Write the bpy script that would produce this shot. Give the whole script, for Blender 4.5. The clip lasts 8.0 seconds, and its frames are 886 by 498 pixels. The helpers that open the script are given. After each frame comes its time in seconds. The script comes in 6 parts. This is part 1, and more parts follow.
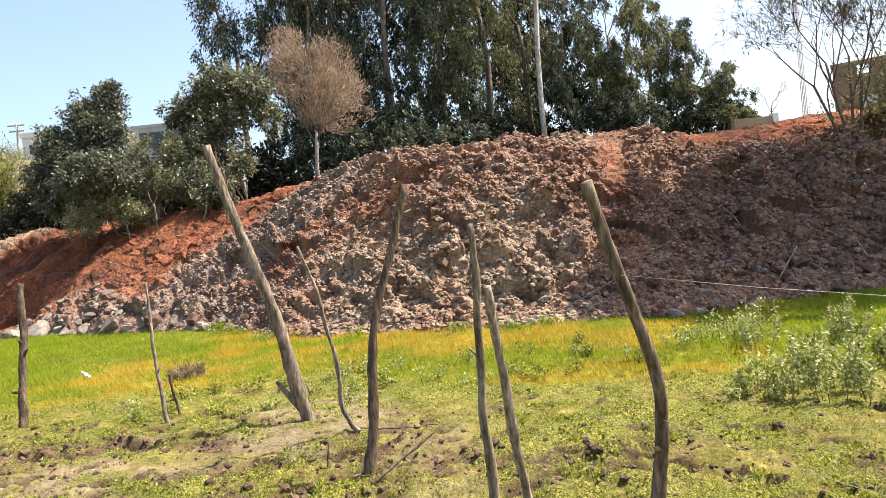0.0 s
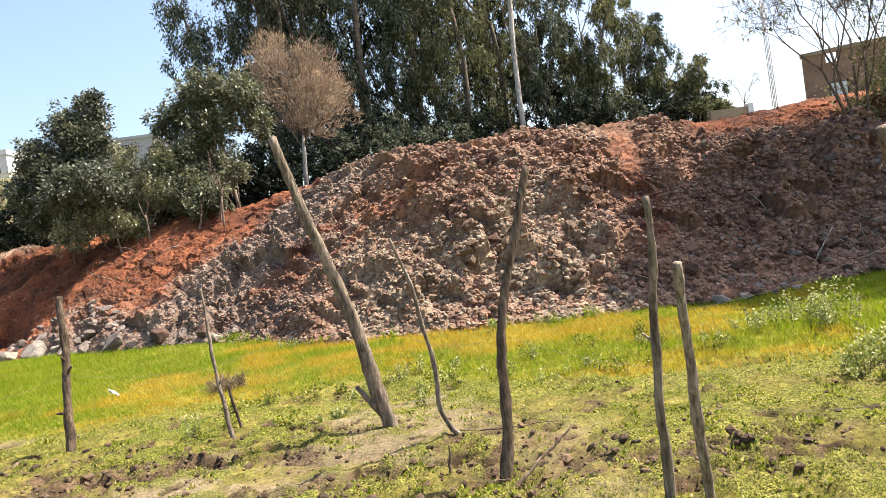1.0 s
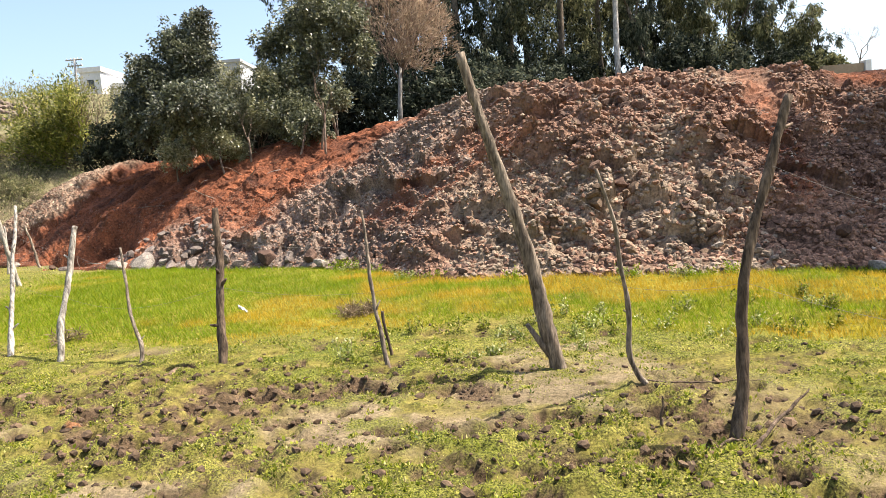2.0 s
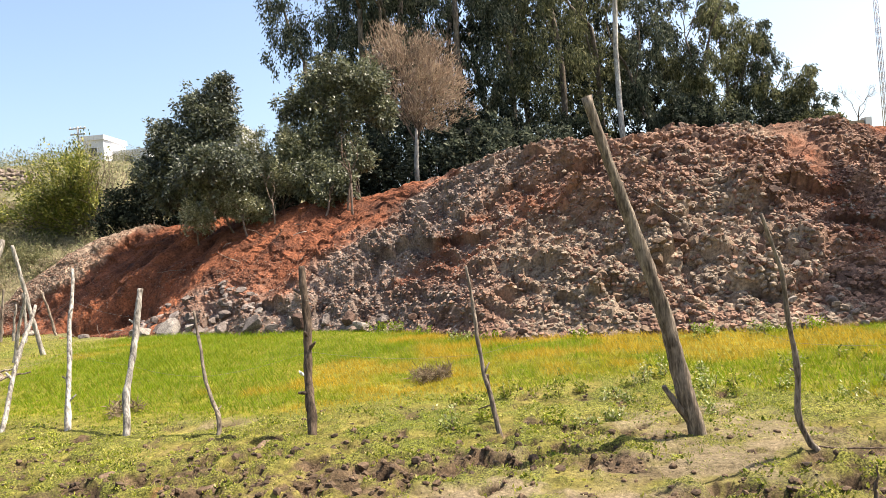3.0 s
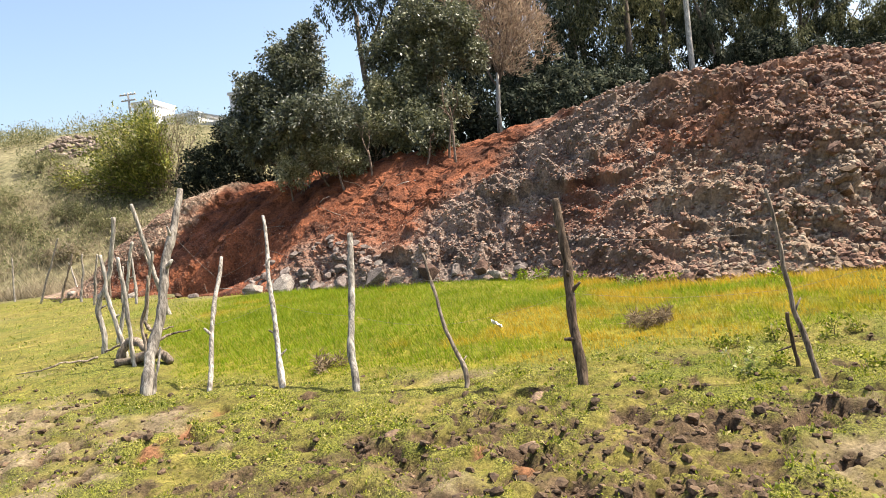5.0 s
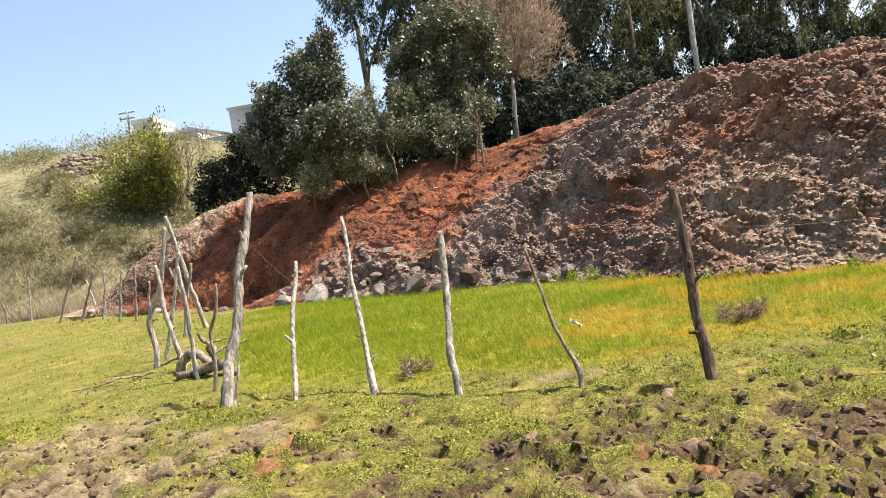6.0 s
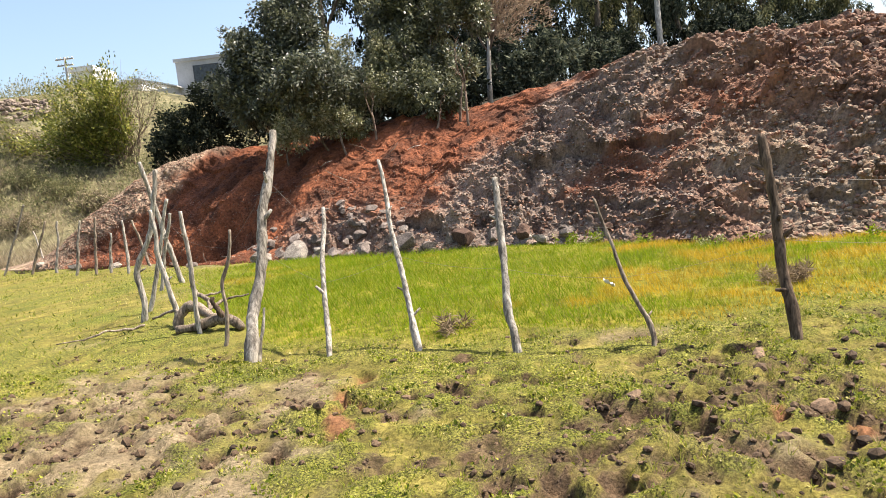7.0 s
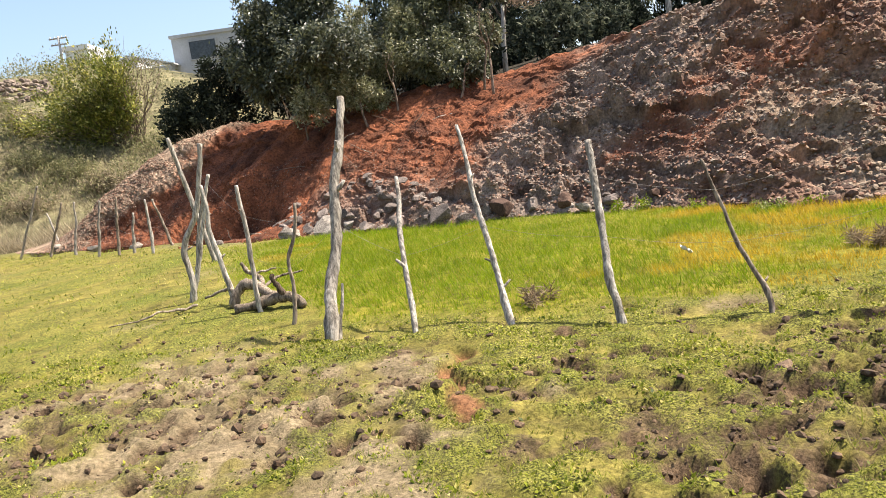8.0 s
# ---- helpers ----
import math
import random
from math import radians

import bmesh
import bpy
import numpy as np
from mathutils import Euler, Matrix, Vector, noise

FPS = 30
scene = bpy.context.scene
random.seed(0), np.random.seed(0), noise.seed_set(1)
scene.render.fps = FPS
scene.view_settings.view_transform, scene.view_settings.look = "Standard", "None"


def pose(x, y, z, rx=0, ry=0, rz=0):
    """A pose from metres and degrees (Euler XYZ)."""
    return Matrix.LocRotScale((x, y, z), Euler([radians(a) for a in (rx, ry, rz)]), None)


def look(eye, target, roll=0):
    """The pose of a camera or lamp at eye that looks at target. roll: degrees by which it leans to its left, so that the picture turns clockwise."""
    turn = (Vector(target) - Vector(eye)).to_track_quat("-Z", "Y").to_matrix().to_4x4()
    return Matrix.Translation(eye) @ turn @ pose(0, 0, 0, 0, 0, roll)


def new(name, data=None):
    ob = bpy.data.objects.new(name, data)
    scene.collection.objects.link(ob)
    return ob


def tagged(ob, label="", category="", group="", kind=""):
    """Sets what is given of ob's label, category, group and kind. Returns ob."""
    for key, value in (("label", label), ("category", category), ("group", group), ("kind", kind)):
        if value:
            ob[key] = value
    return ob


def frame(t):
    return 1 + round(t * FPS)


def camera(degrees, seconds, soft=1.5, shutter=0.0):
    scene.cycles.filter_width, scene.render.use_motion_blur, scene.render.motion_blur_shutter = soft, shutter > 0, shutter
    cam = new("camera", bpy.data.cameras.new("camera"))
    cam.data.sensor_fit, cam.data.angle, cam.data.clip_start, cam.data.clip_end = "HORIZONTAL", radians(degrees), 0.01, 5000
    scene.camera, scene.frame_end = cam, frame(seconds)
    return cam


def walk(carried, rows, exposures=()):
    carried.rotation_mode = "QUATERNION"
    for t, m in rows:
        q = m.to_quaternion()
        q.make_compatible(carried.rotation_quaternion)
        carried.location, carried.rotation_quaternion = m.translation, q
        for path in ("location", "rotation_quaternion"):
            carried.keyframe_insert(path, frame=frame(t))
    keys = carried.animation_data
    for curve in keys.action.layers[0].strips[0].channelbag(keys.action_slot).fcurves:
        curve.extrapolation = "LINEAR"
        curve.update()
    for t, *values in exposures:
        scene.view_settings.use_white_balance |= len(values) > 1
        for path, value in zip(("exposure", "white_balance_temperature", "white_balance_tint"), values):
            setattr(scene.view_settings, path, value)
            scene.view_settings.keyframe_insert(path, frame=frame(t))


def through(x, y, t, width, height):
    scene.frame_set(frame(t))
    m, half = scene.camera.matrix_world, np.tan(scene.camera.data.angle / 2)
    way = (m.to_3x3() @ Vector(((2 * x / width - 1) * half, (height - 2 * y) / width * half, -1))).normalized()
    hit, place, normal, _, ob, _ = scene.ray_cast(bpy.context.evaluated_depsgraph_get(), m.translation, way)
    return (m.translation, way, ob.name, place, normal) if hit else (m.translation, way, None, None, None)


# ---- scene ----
cam = camera(63.9, 8.0, soft=0.6)
PATH = [
    (0, (0.026, -0.02, 1.599), (0.043, 1.979, 1.552), -5.8),
    (0.5, (-0.487, 0.147, 1.577), (-0.404, 2.136, 1.39), -3.8),
    (1, (-0.923, 0.347, 1.594), (-0.821, 2.344, 1.548), -8.2),
    (1.5, (-1.44, 0.499, 1.58), (-1.428, 2.493, 1.432), -5.6),
    (1.7, (-1.587, 0.582, 1.583), (-1.693, 2.571, 1.396), -4.6),
    (2.8, (-2.652, 1.016, 1.602), (-2.672, 3.014, 1.512), -3.2),
    (3, (-2.824, 1.08, 1.593), (-2.885, 3.079, 1.58), -5.1),
    (3.5, (-3.295, 1.248, 1.583), (-3.531, 3.233, 1.516), -6.3),
    (4, (-3.771, 1.385, 1.571), (-3.957, 3.37, 1.414), -7.0),
    (4.5, (-4.252, 1.574, 1.581), (-4.465, 3.559, 1.448), -8.6),
    (5, (-4.707, 1.668, 1.581), (-4.883, 3.656, 1.455), -7.2),
    (5.2, (-4.884, 1.72, 1.573), (-5.076, 3.709, 1.484), -7.6),
    (6.3, (-5.862, 2.002, 1.567), (-5.964, 3.997, 1.464), -10.5),
    (6.5, (-6.025, 2.164, 1.528), (-6.0, 4.164, 1.491), -10.6),
    (7, (-6.575, 2.251, 1.5), (-6.588, 4.24, 1.291), -6.7),
    (7.5, (-6.945, 2.359, 1.533), (-6.932, 4.342, 1.277), -5.9),
    (8, (-7.317, 2.549, 1.527), (-7.332, 4.529, 1.244), -8.1),
]
EXPOSURES = [(0.0, 1.50), (1.5, 1.46), (3.0, 1.34), (4.5, 1.30), (8.0, 1.30)]
walk(cam, [(t, look(eye, target, roll)) for t, eye, target, roll in PATH], EXPOSURES)

# ---- world, sun ----
SUN_EL, SUN_AZ = 59.0, 14.0      # degrees: height, and turn from +x towards +y of the sun's place
world = bpy.data.worlds.new("daylight")
scene.world = world
world.use_nodes = True
wn = world.node_tree
sky = wn.nodes.new("ShaderNodeTexSky")
sky.sky_type, sky.sun_disc = "NISHITA", False
sky.sun_elevation, sky.sun_rotation = radians(SUN_EL), radians(90 - SUN_AZ)
sky.air_density, sky.dust_density, sky.ozone_density = 1.0, 3.0, 1.0
wn.links.new(sky.outputs[0], wn.nodes["Background"].inputs[0])
wn.nodes["Background"].inputs[1].default_value = 0.112
sun_data = bpy.data.lights.new("sun", "SUN")
sun_data.energy, sun_data.angle, sun_data.color = 5.0, radians(0.5), (1.0, 0.905, 0.79)
sun = new("sun", sun_data)
SUN_DIR = Vector((math.cos(radians(SUN_EL)) * math.cos(radians(SUN_AZ)), math.cos(radians(SUN_EL)) * math.sin(radians(SUN_AZ)), math.sin(radians(SUN_EL))))
sun.matrix_world = look(SUN_DIR * 60, (0, 0, 0))
scene.view_settings.exposure = 1.26


# ---- number helpers ----
def hash3(ix, iy, iz, seed):
    n = (ix * 374761393 + iy * 668265263 + iz * 2147483647 + seed * 1442695041) & 0xFFFFFFFF
    n = ((n ^ (n >> 13)) * 1274126177) & 0xFFFFFFFF
    n = ((n ^ (n >> 15)) * 2246822519) & 0xFFFFFFFF
    return ((n ^ (n >> 16)) & 0xFFFFFF) / float(0xFFFFFF)


def vnoise(x, y, z=0.0, seed=0):
    """Smooth noise from 0 to 1 at arrays of places."""
    x, y, z = np.broadcast_arrays(np.asarray(x, float), np.asarray(y, float), np.asarray(z, float))
    fx, fy, fz = np.floor(x), np.floor(y), np.floor(z)
    ix, iy, iz = fx.astype(np.int64), fy.astype(np.int64), fz.astype(np.int64)
    u, v, w = x - fx, y - fy, z - fz
    u, v, w = u * u * (3 - 2 * u), v * v * (3 - 2 * v), w * w * (3 - 2 * w)
    out = 0
    for a in (0, 1):
        for b in (0, 1):
            for c in (0, 1):
                out = out + hash3(ix + a, iy + b, iz + c, seed) * (u if a else 1 - u) * (v if b else 1 - v) * (w if c else 1 - w)
    return out


def fbm(x, y, z=0.0, octaves=4, seed=0, gain=0.5):
    total, amp, norm = 0, 1.0, 0
    x, y, z = np.asarray(x, float), np.asarray(y, float), np.asarray(z, float)
    for k in range(octaves):
        total = total + amp * vnoise(x * 2 ** k, y * 2 ** k, z * 2 ** k, seed + k * 17)
        norm += amp
        amp *= gain
    return total / norm


def cells(x, y, seed=0):
    """Distance to the nearest of a field of scattered points, and that point's own number."""
    fx, fy = np.floor(x), np.floor(y)
    best, own = np.full(np.shape(x), 9.0), np.zeros(np.shape(x))
    for i in (-1, 0, 1):
        for j in (-1, 0, 1):
            ix, iy = (fx + i).astype(np.int64), (fy + j).astype(np.int64)
            px, py = ix + hash3(ix, iy, 0, seed), iy + hash3(ix, iy, 1, seed)
            d = np.hypot(px - x, py - y)
            near = d < best
            best = np.where(near, d, best)
            own = np.where(near, hash3(ix, iy, 2, seed), own)
    return best, own


def clods(x, y, size, seed, share=0.0):
    """Rounded broken lumps, as heights: only those whose number is over share."""
    wx, wy = fbm(x * 2.2 / size, y * 2.2 / size, 0, 2, seed + 3) - 0.5, fbm(x * 2.2 / size, y * 2.2 / size, 7, 2, seed + 5) - 0.5
    d, own = cells(x / size + wx * 0.55, y / size + wy * 0.55, seed)
    return size * np.sqrt(np.clip(1 - (d / 0.78) ** 2, 0, 1)) * np.clip((own - share) / (1 - share), 0, 1)


def blocks(x, y, size, seed, share=0.0):
    """Angular broken blocks, as heights: each with its own tilt, cut off sharply at its sides."""
    wx, wy = fbm(x * 2.6 / size, y * 2.6 / size, 0, 2, seed + 3) - 0.5, fbm(x * 2.6 / size, y * 2.6 / size, 7, 2, seed + 5) - 0.5
    u, v = x / size + wx * 0.5, y / size + wy * 0.5
    fx, fy = np.floor(u), np.floor(v)
    best, own, tilt = np.full(np.shape(x), 9.0), np.zeros(np.shape(x)), np.zeros(np.shape(x))
    for i in (-1, 0, 1):
        for j in (-1, 0, 1):
            ix, iy = (fx + i).astype(np.int64), (fy + j).astype(np.int64)
            px, py = ix + hash3(ix, iy, 0, seed), iy + hash3(ix, iy, 1, seed)
            dist = np.hypot(px - u, py - v)
            near = dist < best
            best = np.where(near, dist, best)
            own = np.where(near, hash3(ix, iy, 2, seed), own)
            tilt = np.where(near, (u - px) * (hash3(ix, iy, 3, seed) - 0.5) * 2 + (v - py) * (hash3(ix, iy, 4, seed) - 0.5) * 2, tilt)
    up = np.clip((own - share) / (1 - share), 0, 1)
    return size * up * np.clip((0.85 - best) * 3.0, 0, 1) * np.clip(0.62 + 0.75 * tilt, 0, 1.2)


def smooth(a, b, x):
    t = np.clip((x - a) / (b - a), 0, 1)
    return t * t * (3 - 2 * t)


def rng(seed):
    return np.random.RandomState(seed)


# ---- mesh helpers ----
def np_mesh(name, V, F, shade=True, attrs=None):
    V, F = np.asarray(V, np.float32), np.asarray(F, np.int32)
    me = bpy.data.meshes.new(name)
    m, k = F.shape
    me.vertices.add(len(V))
    me.vertices.foreach_set("co", V.ravel())
    me.loops.add(m * k)
    me.loops.foreach_set("vertex_index", F.ravel())
    me.polygons.add(m)
    me.polygons.foreach_set("loop_start", np.arange(m, dtype=np.int32) * k)
    me.polygons.foreach_set("use_smooth", np.full(m, shade))
    for key, values in (attrs or {}).items():
        me.attributes.new(key, "FLOAT", "POINT").data.foreach_set("value", np.asarray(values, np.float32))
    me.update(calc_edges=True)
    return me


def join(pieces):
    """Several (V, F) of like faces as one."""
    Vs, Fs, n = [], [], 0
    for V, F in pieces:
        Vs.append(V)
        Fs.append(np.asarray(F) + n)
        n += len(V)
    return np.concatenate(Vs), np.concatenate(Fs)


def part(name, VF, material, parent=None, label="", shade=True, attrs=None, at=None):
    V, F = VF
    if at is not None:
        V = V - np.asarray(at)
    ob = new(name, np_mesh(name, V, F, shade, attrs))
    ob.data.materials.append(material)
    if parent is not None:
        ob.parent = parent
    elif at is not None:
        ob.location = at
    if label:
        ob["label"] = label
    return ob


def tube(points, radii, sides=8, rough=0.0, seed=0):
    """A swept skin with closed ends round a line of points."""
    P, R = np.asarray(points, float), np.asarray(radii, float)
    T = np.gradient(P, axis=0)
    T /= np.linalg.norm(T, axis=1)[:, None] + 1e-9
    P = np.vstack([P[0] - T[0] * R[0] * 0.02, P, P[-1] + T[-1] * R[-1] * 0.15])
    R = np.concatenate([[R[0] * 0.05], R, [R[-1] * 0.05]])
    T = np.vstack([T[0], T, T[-1]])
    side = np.cross(T[0], (1.0, 0, 0) if abs(T[0][2]) > 0.9 else (0, 0, 1.0))
    A = np.empty_like(T)
    for k, way in enumerate(T):     # carried along the line, so that the skin never twists
        side = side - way * side.dot(way)
        side = side / (math.sqrt(side.dot(side)) + 1e-9)
        A[k] = side
    B = np.cross(T, A)
    ang = np.linspace(0, 2 * np.pi, sides, endpoint=False)
    ca, sa = np.cos(ang), np.sin(ang)
    rr = R[:, None] * np.ones(sides)
    V = P[:, None] + rr[..., None] * (ca[None, :, None] * A[:, None] + sa[None, :, None] * B[:, None])
    if rough:
        k = fbm(V[..., 0] * 26 + seed, V[..., 1] * 26, V[..., 2] * 9, 3, seed) - 0.5
        V = V + (V - P[:, None]) * (k * rough)[..., None]
    n = len(P)
    i, j = np.meshgrid(np.arange(n - 1), np.arange(sides), indexing="ij")
    a, b = i * sides + j, i * sides + (j + 1) % sides
    return V.reshape(-1, 3), np.stack([a, b, b + sides, a + sides], -1).reshape(-1, 4)


def box(x0, y0, z0, x1, y1, z1):
    V = np.array([(x, y, z) for z in (z0, z1) for y in (y0, y1) for x in (x0, x1)], float)
    F = np.array([(0, 2, 3, 1), (4, 5, 7, 6), (0, 1, 5, 4), (2, 6, 7, 3), (0, 4, 6, 2), (1, 3, 7, 5)])
    return V, F


def ico(level):
    bm = bmesh.new()
    bmesh.ops.create_icosphere(bm, subdivisions=level, radius=1)
    V = np.array([v.co[:] for v in bm.verts])
    F = np.array([[v.index for v in f.verts] for f in bm.faces])
    bm.free()
    return V, F


ICO1, ICO2, ICO3 = ico(1), ico(2), ico(3)


def stone(level, seed, rough=0.45, flat=0.7):
    """A broken lump of unit size."""
    V, F = (ICO1, ICO2, ICO3)[level - 1]
    r = rng(seed)
    k = fbm(V[:, 0] * 1.3 + seed * 3.1, V[:, 1] * 1.3, V[:, 2] * 1.3, 3, seed)
    V = V * (1 + rough * 2 * (k - 0.5))[:, None]
    for _ in range(10):
        d = r.normal(size=3)
        d /= np.linalg.norm(d)
        s = V @ d
        lim = r.uniform(0.45, 0.78)
        V = V - np.outer(np.maximum(s - lim, 0) * 0.97, d)
    return V * np.array([1.0, r.uniform(0.65, 1), flat * r.uniform(0.75, 1.1)]), F


def shard(seed):
    """A small angular fragment."""
    V, F = ICO1
    r = rng(seed)
    return V * r.uniform(0.6, 1.2, (len(V), 1)) * np.array([1.1, r.uniform(0.65, 1.0), r.uniform(0.55, 0.9)]), F


def chip(seed):
    """A splinter of earth or stone: a bent octahedron."""
    r = rng(seed)
    V = np.array([(1, 0, 0), (-1, 0, 0), (0, 1, 0), (0, -1, 0), (0, 0, 1), (0, 0, -1)], float)
    F = np.array([(0, 2, 4), (2, 1, 4), (1, 3, 4), (3, 0, 4), (2, 0, 5), (1, 2, 5), (3, 1, 5), (0, 3, 5)])
    return (V + r.uniform(-0.24, 0.24, V.shape)) * (1.1, r.uniform(0.7, 1.0), r.uniform(0.6, 0.95)), F


def clod(seed):
    """A rounded crumb of soil."""
    V, F = ICO1
    r = rng(seed)
    return V * r.uniform(0.72, 1.15, (len(V), 1)) * np.array([1.1, r.uniform(0.7, 1.0), r.uniform(0.55, 0.8)]), F


def scatter(shape_list, P, S, seed, tilt=0.5):
    """Copies of (V, F) shapes at P with sizes S, turned at random, as one (V, F)."""
    r = rng(seed)
    pieces = []
    which = r.randint(len(shape_list), size=len(P))
    for w, (V, F) in enumerate(shape_list):
        sel = np.where(which == w)[0]
        if not len(sel):
            continue
        n = len(sel)
        a, b = r.uniform(0, 2 * np.pi, n), r.normal(0, tilt, n)
        ca, sa, cb, sb = np.cos(a), np.sin(a), np.cos(b), np.sin(b)
        one, zero = np.ones(n), np.zeros(n)
        Rz = np.stack([ca, -sa, zero, sa, ca, zero, zero, zero, one], -1).reshape(n, 3, 3)
        Rx = np.stack([one, zero, zero, zero, cb, -sb, zero, sb, cb], -1).reshape(n, 3, 3)
        M = (Rz @ Rx) * np.asarray(S)[sel][:, None, None]
        VV = np.einsum("nij,vj->nvi", M, V) + np.asarray(P)[sel][:, None]
        FF = F[None] + (np.arange(n) * len(V))[:, None, None]
        pieces.append((VV.reshape(-1, 3), FF.reshape(-1, F.shape[1])))
    return join(pieces)


def leaves(P, D, L, W, seed, fold=0.15):
    """Leaf blades: at P, pointing along D, L long and W wide: two triangles each side of a folded midrib, as quads."""
    r = rng(seed)
    n = len(P)
    D = D / (np.linalg.norm(D, axis=1)[:, None] + 1e-9)
    S = np.cross(D, r.normal(size=(n, 3)))
    S /= np.linalg.norm(S, axis=1)[:, None] + 1e-9
    N = np.cross(S, D)
    L, W = np.broadcast_to(L, n)[:, None], np.broadcast_to(W, n)[:, None]
    mid = P + D * L * 0.45
    V = np.stack([P, mid + S * W * 0.5 + N * W * fold, P + D * L, mid - S * W * 0.5 + N * W * fold], 1)
    return V.reshape(-1, 3), np.arange(4 * n).reshape(n, 4)


def blades(P, D, H, W, seed, bend=0.5):
    """Grass blades, each narrowing to a leaning tip."""
    r = rng(seed)
    n = len(P)
    H, W = np.broadcast_to(H, n)[:, None], np.broadcast_to(W, n)[:, None]
    s = r.uniform(0, 2 * np.pi, n)
    S = np.stack([np.cos(s), np.sin(s), np.zeros(n)], -1)
    tip = P + np.array([0, 0, 1.0]) * H * (1 - 0.3 * bend) + D * H * bend
    V = np.stack([P - S * W / 2, P + S * W / 2, tip + S * W * 0.12, tip - S * W * 0.12], 1)
    return V.reshape(-1, 3), np.arange(4 * n).reshape(n, 4)


# ---- materials ----
def material(name, base, rough=0.9, spec=0.3):
    m = bpy.data.materials.new(name)
    m.use_nodes = True
    b = m.node_tree.nodes["Principled BSDF"]
    b.inputs["Base Color"].default_value = (*base, 1)
    b.inputs["Roughness"].default_value = rough
    b.inputs["Specular IOR Level"].default_value = spec
    return m, m.node_tree, b


def node(nt, kind, **inputs):
    n = nt.nodes.new("ShaderNode" + kind)
    for key, value in inputs.items():
        n.inputs[key.replace("_", " ")].default_value = value
    return n


def ramp(nt, fac, stops):
    n = nt.nodes.new("ShaderNodeValToRGB")
    e = n.color_ramp.elements
    while len(e) < len(stops):
        e.new(0.5)
    for el, (pos, col) in zip(e, stops):
        el.position, el.color = pos, (*col, 1)
    nt.links.new(fac, n.inputs[0])
    return n.outputs[0]


def mix(nt, fac, a, b, kind="MIX"):
    n = nt.nodes.new("ShaderNodeMix")
    n.data_type, n.blend_type = "RGBA", kind
    for sock, value in ((n.inputs[0], fac), (n.inputs[6], a), (n.inputs[7], b)):
        if isinstance(value, (int, float)):
            sock.default_value = value
        elif isinstance(value, tuple):
            sock.default_value = (*value, 1)
        else:
            nt.links.new(value, sock)
    return n.outputs[2]


def place(nt):
    return nt.nodes.new("ShaderNodeNewGeometry").outputs["Position"]


def noise_fac(nt, vec, scale, detail=4.0, rough=0.6):
    n = node(nt, "TexNoise", Scale=scale, Detail=detail, Roughness=rough)
    nt.links.new(vec, n.inputs["Vector"])
    return n.outputs[0]


def bump(nt, b, height, strength, distance):
    n = node(nt, "Bump", Strength=strength, Distance=distance)
    nt.links.new(height, n.inputs["Height"])
    nt.links.new(n.outputs[0], b.inputs["Normal"])


def attr(nt, name):
    n = nt.nodes.new("ShaderNodeAttribute")
    n.attribute_name = name
    return n.outputs["Fac"]


def vary(nt, vec, scale, dark, light, fine=6.0):
    """Two scales of noise between two colours."""
    a = ramp(nt, noise_fac(nt, vec, scale), [(0.3, dark), (0.7, light)])
    g = ramp(nt, noise_fac(nt, vec, scale * fine, 4.0, 0.7), [(0.32, (0.36, 0.36, 0.36)), (0.68, (1.26, 1.26, 1.26))])
    return mix(nt, 1.0, a, g, "MULTIPLY")


def earth_material(name):
    m, nt, b = material(name, (0.3, 0.2, 0.15), 0.95, 0.2)
    p = place(nt)
    brown = vary(nt, p, 1.6, (0.09, 0.043, 0.030), (0.49, 0.285, 0.186), 10.0)
    red = vary(nt, p, 1.3, (0.07, 0.03, 0.019), (0.40, 0.138, 0.062), 14.0)
    grey = vary(nt, p, 2.2, (0.10, 0.071, 0.056), (0.45, 0.335, 0.262), 10.0)
    tan = vary(nt, p, 2.0, (0.19, 0.128, 0.086), (0.62, 0.475, 0.335), 10.0)
    c = mix(nt, attr(nt, "grey"), brown, grey)
    c = mix(nt, attr(nt, "tan"), c, tan)
    c = mix(nt, attr(nt, "red"), c, red)
    c = mix(nt, 1.0, c, ramp(nt, attr(nt, "streak"), [(0.36, (0.74, 0.72, 0.72)), (0.5, (0.97, 0.97, 0.97)), (0.64, (1.18, 1.16, 1.14))]), "MULTIPLY")
    nt.links.new(c, b.inputs["Base Color"])
    bump(nt, b, noise_fac(nt, p, 16.0, 7.0, 0.75), 1.0, 0.07)
    return m


def rock_material(name, dark, light, island=True, spread=1.0):
    m, nt, b = material(name, dark, 0.9, 0.3)
    p = place(nt)
    c = vary(nt, p, 6.0, dark, light)
    if island:
        f = nt.nodes.new("ShaderNodeNewGeometry").outputs["Random Per Island"]
    else:
        f = nt.nodes.new("ShaderNodeObjectInfo").outputs["Random"]
    e = [tuple(1 + (v - 1) * spread for v in q) for q in ((0.5, 0.46, 0.44), (0.92, 0.9, 0.88), (1.22, 1.2, 1.17), (1.65, 1.65, 1.65))]
    g = ramp(nt, f, [(0.0, e[0]), (0.45, e[1]), (0.85, e[2]), (1.0, e[3])])
    nt.links.new(mix(nt, 1.0, c, g, "MULTIPLY"), b.inputs["Base Color"])
    bump(nt, b, noise_fac(nt, p, 30.0, 5.0, 0.7), 0.5, 0.02)
    return m


